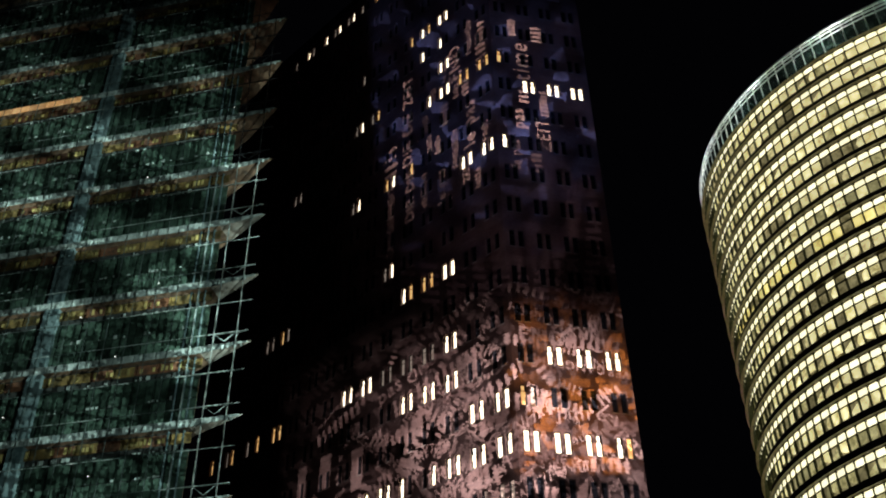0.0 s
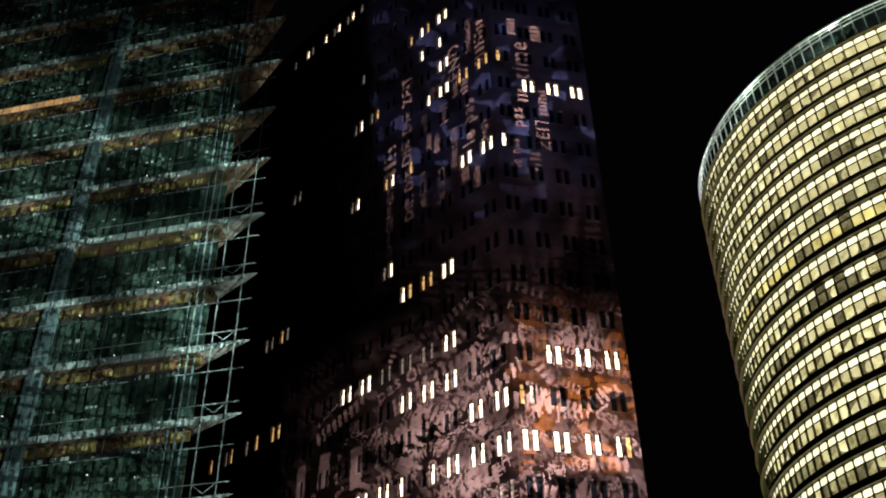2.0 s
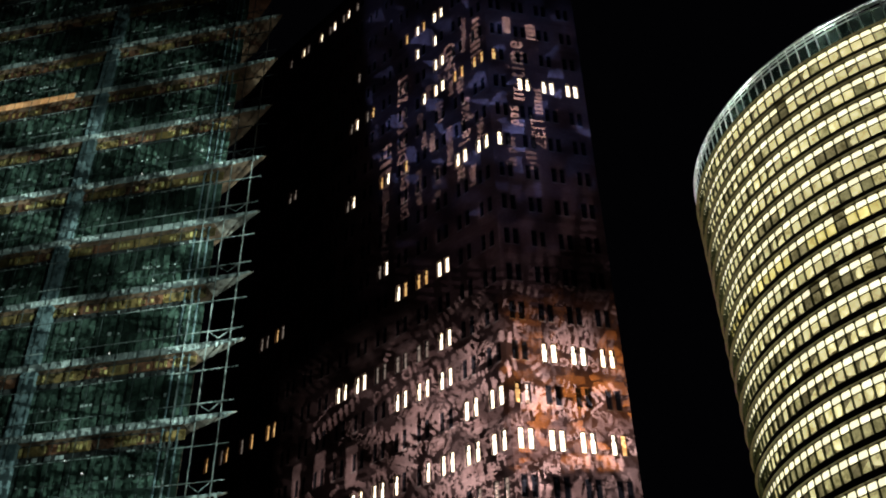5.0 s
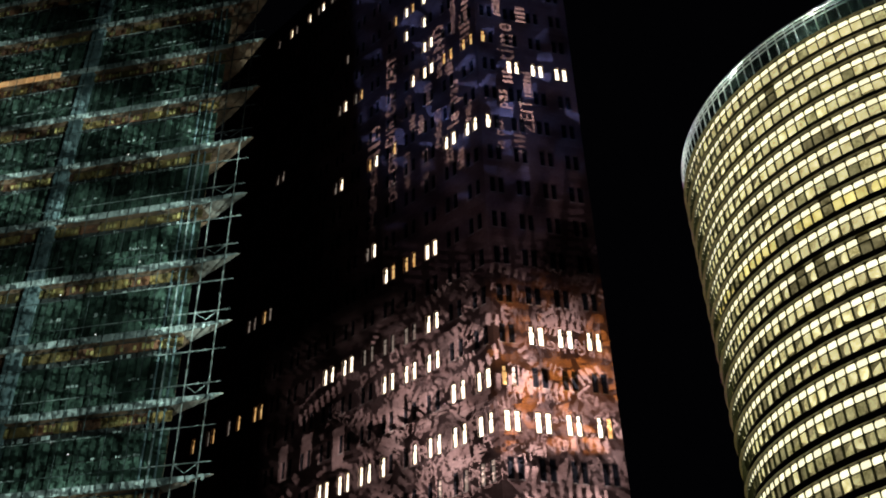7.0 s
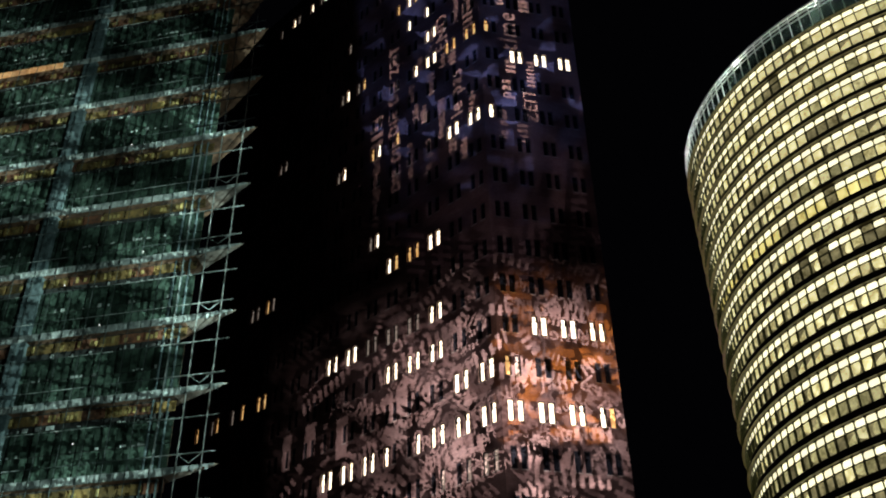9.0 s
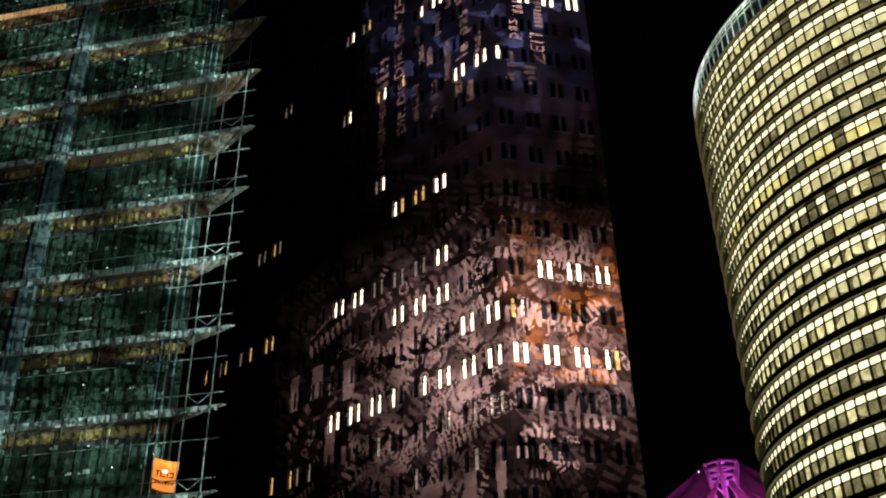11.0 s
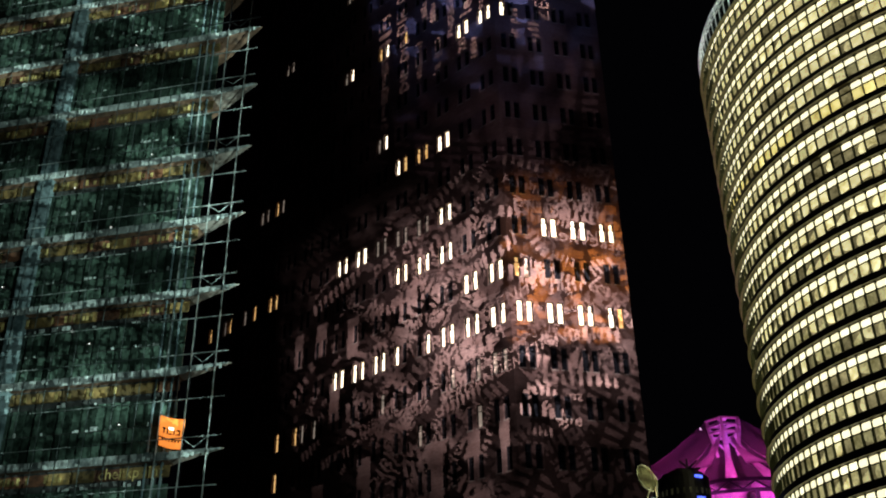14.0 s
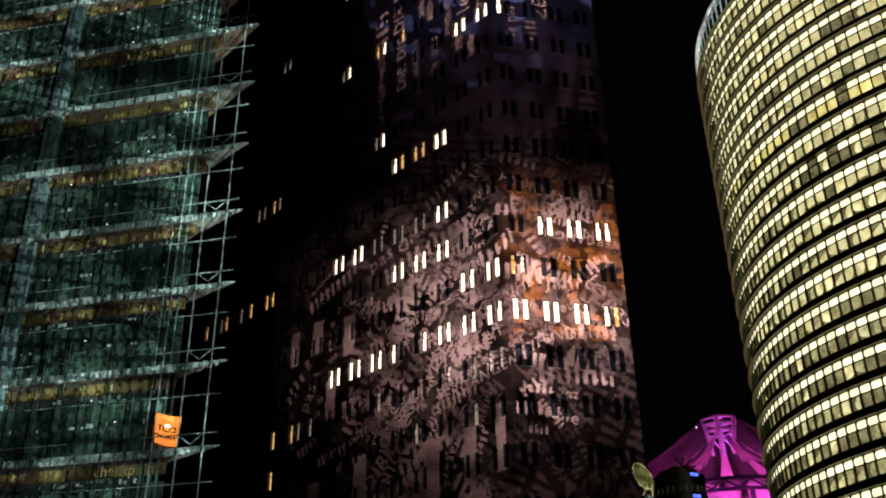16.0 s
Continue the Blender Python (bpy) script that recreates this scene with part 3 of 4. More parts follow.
for k in range(-3, 14):
    z = PROW_Z + k * PROW_STOREY
    # slab: straight front edge, end cut back from the tip
    bm = bmesh.new()
    deep = 0.12 + max(0.7, min(2.6, 0.85 + 0.19 * (k - 2)))      # the upper slabs reach further back
    out = ((SCREEN_L, 0.12), (-2.4, 0.12), (-2.4, deep), (-9.5, deep + 4.2), (SCREEN_L, deep + 4.8))
    top, low = [bm.verts.new((x, y, z)) for x, y in out], [bm.verts.new((x, y, z - 0.35)) for x, y in out]
    bm.faces.new(top)
    bm.faces.new(low[::-1])
    for i in range(5):
        bm.faces.new((low[i], low[(i + 1) % 5], top[(i + 1) % 5], top[i]))
    bmesh.ops.transform(bm, matrix=to_prow, verts=bm.verts)
    floor_slab = part("storey", bm, M_BROWN, prow, "rust-brown slab soffit")
    bm = bmesh.new()
    out = ((-2.39, 0.12, 0.34), (0.1, 0.12, 0.05), (-2.39, deep, 0.34))
    top, low = [bm.verts.new((x, y, z)) for x, y, d in out], [bm.verts.new((x, y, z - d)) for x, y, d in out]
    bm.faces.new(top)
    bm.faces.new(low[::-1])
    for i in range(3):
        bm.faces.new((low[i], low[(i + 1) % 3], top[(i + 1) % 3], top[i]))
    bmesh.ops.transform(bm, matrix=to_prow, verts=bm.verts)
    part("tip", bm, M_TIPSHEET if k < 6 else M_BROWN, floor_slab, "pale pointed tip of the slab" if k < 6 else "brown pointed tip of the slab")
    for i in range(N_COL):
        x = -0.02 - (i + 1) * PITCH
        if k < -1 or k > 10:
            continue
        piece("edge_panel", ME_TIP[i] if i < 2 else ME_EDGE, floor_slab, to_prow @ Matrix.Translation((x, 0.05, z - 0.36)), "pale slab edge panel")
        if x < INNER_END - 0.6:
            piece("lower_panel", ME_RUST if rng.random() < 0.35 else ME_YELLOW, floor_slab, to_prow @ Matrix.Translation((x, BACK - 0.08, z - 0.98)), "ochre panel under the slab")
            for half in (0, 1, 2):
                for r, zz in enumerate((z + 0.05, z + 1.3)):
                    piece("glazing", ME_PANE, floor_slab, to_prow @ Matrix.Translation((x + half * PITCH / 3, BACK - 0.05, zz)))
    # projected lettering, modelled as bars on edges, glazing and panels
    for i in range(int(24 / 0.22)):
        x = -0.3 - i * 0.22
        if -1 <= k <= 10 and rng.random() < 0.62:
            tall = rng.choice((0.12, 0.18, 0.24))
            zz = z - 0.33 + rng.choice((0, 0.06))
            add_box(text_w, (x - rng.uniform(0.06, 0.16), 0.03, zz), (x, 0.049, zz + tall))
        for zz in (1.28, 2.5):
            if -1 <= k <= 10 and x < -3.2 and rng.random() < 0.3:
                add_box(text_w, (x - rng.uniform(0.05, 0.2), BACK - 0.08, z + zz), (x, BACK - 0.055, z + zz + rng.choice((0.07, 0.12, 0.2))))
        if -1 <= k <= 10 and x < -3.3 and rng.random() < 0.42 and not (k == 0 and x > -7.2):
            add_box(text_y, (x - 0.14, BACK - 0.1, z - 0.88), (x, BACK - 0.082, z - 0.88 + rng.choice((0.22, 0.32))))
    # rails of the screen; from storey 6 up coloured dark, as if unlit
    for zz in (z + 0.5, z + 2.2):
        bm = bmesh.new()
        add_bar(bm, (-3.4, -0.06, zz), (0, -0.06, zz), 0.02)
        bmesh.ops.transform(bm, matrix=to_prow, verts=bm.verts)
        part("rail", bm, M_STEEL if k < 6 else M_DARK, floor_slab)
        at = -3.42
        while at > SCREEN_L + 1:        # lengths of rail on the glass, most coloured dim for weaker light
            end = at - PITCH * rng.choice((1, 2, 2, 3))
            bm = bmesh.new()
            add_bar(bm, (end, -0.06, zz), (at - 0.02, -0.06, zz), 0.014)
            bmesh.ops.transform(bm, matrix=to_prow, verts=bm.verts)
            part("rail", bm, M_STEEL if rng.random() < 0.4 else M_DIMSTEEL, floor_slab)
            at = end
    for x0, x1 in ((-0.6, -1.17), (-1.75, -1.17)):
        bm = bmesh.new()
        add_bar(bm, (x0, -0.05, z + 0.5), (x1, -0.05, z + 0.06), 0.014)
        bmesh.ops.transform(bm, matrix=to_prow, verts=bm.verts)
        # upper braces take the dark, unlit colour too
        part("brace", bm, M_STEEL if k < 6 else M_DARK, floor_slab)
for bm, mat, label in ((text_w, M_BANDTEXT, "projected white lettering as pale bars on slab edges and glazing"), (text_y, M_YELLOWTEXT, "projected yellow lettering as bars on the panels")):
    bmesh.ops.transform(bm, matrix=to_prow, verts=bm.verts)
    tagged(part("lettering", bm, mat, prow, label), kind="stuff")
bm = text_bm("checkpoint", 0.5)
bmesh.ops.transform(bm, matrix=to_prow @ Matrix.Translation((-4.1, BACK - 0.11, PROW_Z - 0.72)), verts=bm.verts)
part("lettering", bm, M_YELLOWTEXT, prow, "projected yellow word as a mesh on the panels")
for i in range(N_COL + 1):
    x = -0.6 - i * PITCH
    # darker material stands for weaker light: dim past three bars, dark higher up
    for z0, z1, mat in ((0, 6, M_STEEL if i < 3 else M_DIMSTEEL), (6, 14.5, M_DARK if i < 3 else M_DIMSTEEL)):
        bm = bmesh.new()
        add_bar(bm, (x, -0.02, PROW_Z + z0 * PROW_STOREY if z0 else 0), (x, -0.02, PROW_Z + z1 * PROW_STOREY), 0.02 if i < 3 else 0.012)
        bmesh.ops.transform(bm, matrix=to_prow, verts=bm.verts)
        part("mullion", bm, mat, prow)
box_part("column", (-11.4, BACK - 0.3, 0), (-10.6, BACK + 0.3, 68), M_COLUMN, prow, "pale blue-grey column")
for x in (-2.75, -3.1, -3.5):
    box_part("corner_post", (x, BACK - 0.12, 0), (x + 0.07, BACK, 68), M_COLUMN, prow)
bm = bmesh.new()
plan = ((SCREEN_L, BACK + 0.05), (INNER_END - 0.4, BACK + 0.05), (-9.5, BACK + 4.4), (-14, BACK + 9), (SCREEN_L, BACK + 9))
low, top = [bm.verts.new((x, y, 0)) for x, y in plan], [bm.verts.new((x, y, 68.5)) for x, y in plan]
for i in range(5):
    bm.faces.new((low[i], low[(i + 1) % 5], top[(i + 1) % 5], top[i]))
bm.faces.new(top)
bm.faces.new(low[::-1])
bmesh.ops.transform(bm, matrix=to_prow, verts=bm.verts)
part("inner_wall", bm, M_CORE, prow)
# small lamps behind the glazing; one slab edge has warm light made as glow
M_SPECK = material("white_ceiling_lamp", (1, 1, 0.95), 0.4, emit=1.6)
M_GLOWEDGE = material("warm_light_on_edge", (1.0, 0.62, 0.3), 0.5, emit=0.55, second=(0.55, 0.25, 0.08), scale=1.0, vary=0.4)
me_speck = mesh_of("ceiling_lamp", slab_box(0.045, 0.04, 0.045), M_SPECK)
for x, z in ((-7.0, 25.0), (-5.4, 29.0), (-7.1, 18.9), (-5.0, 14.9), (-1.6, 32.5), (-11.1, 35.9), (-8.1, 19.6), (-2.1, 24.9), (-7.3, 36.4), (-2.7, 40.7), (-12.3, 22.4), (-9.4, 27.6), (-14.2, 17.3)):
    piece("ceiling_lamp", me_speck, prow, to_prow @ Matrix.Translation((x, BACK - 0.12, z)), "small white ceiling lamp")
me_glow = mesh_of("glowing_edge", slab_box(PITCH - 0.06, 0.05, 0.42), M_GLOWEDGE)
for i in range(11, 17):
    piece("glowing_edge", me_glow, prow, to_prow @ Matrix.Translation((-0.02 - (i + 1) * PITCH, -0.01, PROW_Z + 8 * PROW_STOREY - 0.46)), "slab edge panel with warm light put in as glow")

# ---- round lit tower ----
round_tower = thing("round_office_tower", "round glass office tower with all storeys lit", "building", ROUND_C)
STEP = 2.35
facing = math.atan2(-ROUND_C.x, -ROUND_C.y)   # azimuth towards the square


def ring(bm, r0, r1, z0, z1, n=154, a0=0.0, a1=2 * math.pi):
    """A ring of n sides between two radii and two heights."""
    closed = a1 - a0 > 6.28
    m = n if closed else n + 1
    loops = []
    for r, z in ((r1, z0), (r1, z1), (r0, z1), (r0, z0)):
        loops.append([bm.verts.new((r * math.sin(a0 + (a1 - a0) * i / n), r * math.cos(a0 + (a1 - a0) * i / n), z)) for i in range(m)])
    for i in range(n):
        j = (i + 1) % m
        for p in range(4):
            bm.faces.new((loops[p][i], loops[p][j], loops[(p + 1) % 4][j], loops[(p + 1) % 4][i]))


def round_z(k):
    """Head of the windows of storey k, from the top; the lower storeys are taller."""
    return ROUND_TOP - 3.515 * k - 0.13 * max(0, k - 7)


W = 2 * ROUND_R * math.sin(radians(STEP / 2))
bm = slab_box(W - 0.18, 0.05, 0.84)
bmesh.ops.bevel(bm, geom=[e for e in bm.edges if abs(e.verts[0].co.y - e.verts[1].co.y) > 0.01], offset=0.12, segments=2, affect="EDGES")
ME_CEIL_DIM = mesh_of("ceiling_light", bm.copy(), M_ROOM_SHADE)
ME_CEIL = mesh_of("ceiling_light", bm, M_CEIL)


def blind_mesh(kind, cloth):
    """A window's blind before the dim room: its lit part cut level, askew or to a side, with a curved edge; the rest
    glows dim as shade.
    """
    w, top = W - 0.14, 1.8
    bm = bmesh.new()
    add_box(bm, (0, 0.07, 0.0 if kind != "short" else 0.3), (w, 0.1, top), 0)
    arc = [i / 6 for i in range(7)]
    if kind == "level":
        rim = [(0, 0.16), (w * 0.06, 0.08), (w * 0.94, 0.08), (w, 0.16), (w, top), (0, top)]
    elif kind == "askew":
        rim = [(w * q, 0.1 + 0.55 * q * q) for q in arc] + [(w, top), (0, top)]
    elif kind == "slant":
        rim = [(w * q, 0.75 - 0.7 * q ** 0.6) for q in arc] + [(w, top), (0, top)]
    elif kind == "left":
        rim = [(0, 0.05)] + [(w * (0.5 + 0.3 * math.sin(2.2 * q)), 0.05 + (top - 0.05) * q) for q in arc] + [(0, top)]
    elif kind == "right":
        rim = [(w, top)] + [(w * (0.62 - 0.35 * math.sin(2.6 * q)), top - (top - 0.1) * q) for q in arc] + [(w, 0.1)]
    elif kind == "foot":         # lit lower part, cut as its own glowing shape
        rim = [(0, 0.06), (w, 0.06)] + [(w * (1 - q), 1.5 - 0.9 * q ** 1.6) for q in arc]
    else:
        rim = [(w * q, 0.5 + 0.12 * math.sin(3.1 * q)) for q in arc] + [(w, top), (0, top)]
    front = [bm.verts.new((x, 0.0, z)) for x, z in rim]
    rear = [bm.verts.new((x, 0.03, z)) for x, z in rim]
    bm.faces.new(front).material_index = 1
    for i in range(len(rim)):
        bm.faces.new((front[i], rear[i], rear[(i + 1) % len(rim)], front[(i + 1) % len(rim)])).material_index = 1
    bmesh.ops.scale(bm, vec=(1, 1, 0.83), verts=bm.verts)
    return mesh_of("blind", bm, M_ROOM_SHADE, cloth)


KINDS = ("level", "askew", "slant", "left", "right", "foot", "short")
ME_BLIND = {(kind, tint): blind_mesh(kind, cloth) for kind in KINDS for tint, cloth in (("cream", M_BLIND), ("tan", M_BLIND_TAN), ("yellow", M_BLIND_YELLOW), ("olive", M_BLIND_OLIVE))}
bm = bmesh.new()
add_box(bm, (0, 0.07, 0), (W - 0.14, 0.1, 1.49))
ME_BARE = mesh_of("blind", bm, M_ROOM_SHADE)
DIM = {1: (-11, -10), 4: (-8, -7, -6), 5: (-16, -15, -14), 7: (-12, -8), 9: (-13, -12, -10, -9, -6, -5), 10: (-11,)}      # storey: windows with no blind
UNLIT = {1: (-10,), 9: (-12, -10, -6), 7: (-8,)}            # and those with no lit ceiling
bm = bmesh.new()
add_box(bm, (-0.07, -0.26, -2.6), (0.07, 0.2, -1.0))
add_box(bm, (-0.055, -0.14, -1.0), (0.045, 0.2, 0.02))
ME_FIN = mesh_of("mullion", bm, M_MULLION)
rng = random.Random(11)
for k in range(27):
    z = round_z(k)
    bm = bmesh.new()
    ring(bm, ROUND_R - 0.6, ROUND_R + 0.02, round_z(k + 1), z - 2.56)
    storey = part("storey", bm, M_SPANDREL, round_tower)
    if k > 22:
        continue
    bm = bmesh.new()
    ring(bm, ROUND_R - 0.05, ROUND_R + 0.42, z + 0.03, z + 0.1)
    part("ledge", bm, M_LEDGE, storey, "tan steel ledge above the windows")
    bm = bmesh.new()
    ring(bm, ROUND_R - 0.1, ROUND_R + 0.05, z - 1.1, z - 0.97)
    part("transom", bm, M_MULLION, storey)
    for i in range(-38, 9):
        a = facing + radians(-i * STEP)
        m = Matrix.Rotation(-a, 4, "Z") @ Matrix.Translation((0, ROUND_R - 0.1, z))   # y outwards
        flip = m @ Matrix.Rotation(math.pi, 4, "Z")                                  # x to the right seen from outside, y inwards
        piece("mullion", ME_FIN, storey, flip @ Matrix.Translation((-W / 2, 0, 0)))
        piece("ceiling_light", ME_CEIL_DIM if i in UNLIT.get(k, ()) else ME_CEIL, storey, flip @ Matrix.Translation((-W / 2 + 0.08, 0.02, -0.95)), "cream lit ceiling strip")
        smooth = k < 9 and i > -13
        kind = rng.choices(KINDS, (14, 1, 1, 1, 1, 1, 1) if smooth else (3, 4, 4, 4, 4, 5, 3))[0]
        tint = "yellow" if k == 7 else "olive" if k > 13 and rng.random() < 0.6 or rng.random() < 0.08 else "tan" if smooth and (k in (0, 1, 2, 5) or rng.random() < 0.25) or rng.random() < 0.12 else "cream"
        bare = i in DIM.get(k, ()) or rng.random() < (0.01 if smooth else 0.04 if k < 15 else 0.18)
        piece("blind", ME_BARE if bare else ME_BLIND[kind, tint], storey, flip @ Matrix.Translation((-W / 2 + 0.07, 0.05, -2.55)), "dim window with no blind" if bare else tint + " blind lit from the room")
bm = bmesh.new()
ring(bm, ROUND_R - 1.2, ROUND_R - 0.6, 0, ROUND_TOP + 0.1)
part("inner_wall", bm, M_SPANDREL, round_tower)
bm = bmesh.new()
ring(bm, 0.5, ROUND_R - 0.5, ROUND_TOP - 0.2, ROUND_TOP + 0.15)
part("roof", bm, M_CORE, round_tower)
for z, r in ((ROUND_TOP + 0.3, 0.08), (103.0, 0.14), (102.3, 0.07), (101.6, 0.07)):
    bm = bmesh.new()
    ring(bm, ROUND_R - r, ROUND_R + r, z - r, z + r)
    part("crown_rail", bm, M_CROWN, round_tower, "pale steel rail of the glass crown")
bm = bmesh.new()
add_box(bm, (-0.05, -0.08, 0), (0.05, 0.08, 4.4))
ME_POST = mesh_of("crown_post", bm, M_CROWN)
for i in range(-40, 10):
    piece("crown_post", ME_POST, round_tower, Matrix.Rotation(-(facing + radians(-i * STEP)), 4, "Z") @ Matrix.Translation((0, ROUND_R, ROUND_TOP + 0.1)))
M_CROWNGLASS = material("crown_glass", (0.45, 0.55, 0.5), 0.2, second=(0.1, 0.14, 0.12), scale=0.4, fine=2)
M_CROWNGLASS.node_tree.nodes["Principled BSDF"].inputs["Alpha"].default_value = 0.3
ME_CROWN = mesh_of("crown_pane", slab_box(W - 0.14, 0.03, 2.7), M_CROWNGLASS)
for i in range(-40, 10):
    piece("crown_pane", ME_CROWN, round_tower, Matrix.Rotation(-(facing + radians(-(i + 0.5) * STEP)), 4, "Z") @ Matrix.Translation((-W / 2 + 0.07, ROUND_R - 0.05, ROUND_TOP + 0.45)), "greenish glass pane of the crown")
for i in (-60, -35, -10, 10):
    a = facing + radians(-i)
    point("roof_lamp", ROUND_C + Vector((math.sin(a) * (ROUND_R - 3), math.cos(a) * (ROUND_R - 3), ROUND_TOP + 1.0)), 2600, (0.9, 1.0, 0.92))

# ---- orange sign behind the screen ----
M_SIGN = material("lit_orange_sign", (1.0, 0.3, 0.05), 0.5, emit=1.0, second=(0.9, 0.24, 0.04), scale=2)
M_GLARE = material("white_sign_highlight", (1, 0.95, 0.85), 0.5, emit=3.0)
sign = thing("hanging_sign", "glowing orange bent sheet sign with dark marks behind the screen", "sign", PROW)
hang = to_prow @ Matrix.Translation((-2.36, 0.1, 14.32)) @ Matrix.Rotation(radians(12), 4, "Z")


def on_sheet(x, z):
    """A place on the bent sheet: it sags towards its foot and leans as it hangs."""
    return Vector((x * (1 - 0.08 * (0.7 - z)) - 0.03 * z, 0.1 * math.cos(2.4 * x) + 0.06 * math.sin(3 * z), z - 0.2 * x - 0.05 * math.cos(2.6 * x)))


def sheet(name, x0, x1, z0, z1, mat, proud, nx=6, nz=6, label=""):
    """A piece of the sheet, 15 mm thick."""
    bm = bmesh.new()
    grids = []
    for y in (-proud, -proud + 0.015):
        grids.append([[bm.verts.new(on_sheet(x0 + (x1 - x0) * i / nx, z0 + (z1 - z0) * j / nz) + Vector((0, y, 0))) for j in range(nz + 1)] for i in range(nx + 1)])
    for g in grids:
        for i in range(nx):
            for j in range(nz):
                bm.faces.new((g[i][j], g[i + 1][j], g[i + 1][j + 1], g[i][j + 1]))
    a, b = grids
    ring_a = [a[i][0] for i in range(nx)] + [a[nx][j] for j in range(nz)] + [a[i][nz] for i in range(nx, 0, -1)] + [a[0][j] for j in range(nz, 0, -1)]
    ring_b = [b[i][0] for i in range(nx)] + [b[nx][j] for j in range(nz)] + [b[i][nz] for i in range(nx, 0, -1)] + [b[0][j] for j in range(nz, 0, -1)]
    for i in range(len(ring_a)):
        j = (i + 1) % len(ring_a)
        bm.faces.new((ring_a[i], ring_a[j], ring_b[j], ring_b[i]))
    bmesh.ops.transform(bm, matrix=hang, verts=bm.verts)
    return part(name, bm, mat, sign, label)


sheet("upper_sheet", -0.55, 0.55, -0.24, 0.68, M_SIGN, 0.0)
sheet("lower_sheet", -0.53, 0.55, -0.66, -0.3, M_SIGN, 0.0)
sheet("seam", -0.54, 0.55, -0.3, -0.24, M_INK, 0.004, 6, 1, "dark seam between the sheets")
for x0, x1, z0, z1 in ((-0.42, -0.26, 0.14, 0.2), (-0.37, -0.31, -0.06, 0.14), (-0.22, -0.16, -0.06, 0.2), (-0.12, 0.02, -0.06, 0.0), (0.08, 0.14, -0.06, 0.18), (0.2, 0.4, 0.13, 0.19), (0.34, 0.4, 0.02, 0.13), (0.2, 0.4, -0.06, 0.0)):
    sheet("mark", x0, x1, z0, z1, M_INK, 0.012, 2, 2)
for i in range(6):
    sheet("mark", -0.42 + i * 0.15, -0.33 + i * 0.15, -0.38, -0.31, M_INK, 0.012, 1, 1)
# white highlight on the sheet, put in as a glowing patch
sheet("lamp", -0.14, 0.08, 0.16, 0.27, M_GLARE, 0.02, 2, 2, "white highlight on the sheet, as a glowing patch")
bm = bmesh.new()
add_bar(bm, (-2.36, 0.2, 15.0), (-2.36, 0.2, PROW_Z + PROW_STOREY - 0.36), 0.03)
bmesh.ops.transform(bm, matrix=to_prow, verts=bm.verts)
part("hanger", bm, M_DARK, sign)

# ---- tent roof ----
M_MEMBRANE = bpy.data.materials.new("thin_roof_membrane")
M_MEMBRANE.use_nodes = True
nodes, links = M_MEMBRANE.node_tree.nodes, M_MEMBRANE.node_tree.links
nodes.remove(nodes["Principled BSDF"])
see, glow, mixer = nodes.new("ShaderNodeBsdfTransparent"), nodes.new("ShaderNodeBsdfTranslucent"), nodes.new("ShaderNodeMixShader")
glow.inputs["Color"].default_value = (0.4, 0.34, 0.42, 1)
skin, both = nodes.new("ShaderNodeBsdfDiffuse"), nodes.new("ShaderNodeMixShader")
skin.inputs["Color"].default_value = (0.75, 0.6, 0.68, 1)
both.inputs[0].default_value = 0.85
links.new(glow.outputs[0], both.inputs[1])
links.new(skin.outputs[0], both.inputs[2])
grain = nodes.new("ShaderNodeTexNoise")
grain.inputs["Scale"].default_value = 0.35
spread = nodes.new("ShaderNodeMapRange")
spread.inputs["To Min"].default_value, spread.inputs["To Max"].default_value = 0.5, 1.1
# light dimming towards the crown, put in as falling opacity
height, crown_fade, thick = nodes.new("ShaderNodeSeparateXYZ"), nodes.new("ShaderNodeMapRange"), nodes.new("ShaderNodeMath")
crown_fade.inputs["From Min"].default_value, crown_fade.inputs["From Max"].default_value = 71.0, 61.0
crown_fade.inputs["To Min"].default_value, crown_fade.inputs["To Max"].default_value = 0.03, 0.22
thick.operation = "MULTIPLY"
place = nodes.new("ShaderNodeTexCoord")
links.new(place.outputs["Object"], grain.inputs["Vector"])
links.new(grain.outputs["Fac"], spread.inputs["Value"])
links.new(place.outputs["Object"], height.inputs[0])
links.new(height.outputs[2], crown_fade.inputs["Value"])
links.new(spread.outputs[0], thick.inputs[0])
links.new(crown_fade.outputs[0], thick.inputs[1])
links.new(thick.outputs[0], mixer.inputs[0])
links.new(see.outputs[0], mixer.inputs[1])
links.new(both.outputs[0], mixer.inputs[2])
links.new(mixer.outputs[0], nodes["Material Output"].inputs["Surface"])
M_SAIL = material("pale_sail_cloth", (0.75, 0.65, 0.7), 0.8, second=(0.5, 0.4, 0.48), scale=0.2)
M_MAST = material("white_mast_steel", (0.85, 0.82, 0.85), 0.5)
tent = thing("tent_roof", "violet-lit tent roof with a steel mast and pleated sails", "roof", TENT)


def pleated(bm, profile, n, depth, turn=0.0):
    """A pleated skin of revolution; profile: radius, height; depth: of the pleats, as a share of the radius."""
    rows = []
    for r, z in profile:
        rows.append([bm.verts.new(((r * (1 + (depth if i % 2 else -depth))) * math.sin(turn + math.pi * i / n), (r * (1 + (depth if i % 2 else -depth))) * math.cos(turn + math.pi * i / n), z)) for i in range(2 * n)])
    for a, b in zip(rows, rows[1:]):
        for i in range(2 * n):
            bm.faces.new((a[i], a[(i + 1) % (2 * n)], b[(i + 1) % (2 * n)], b[i]))


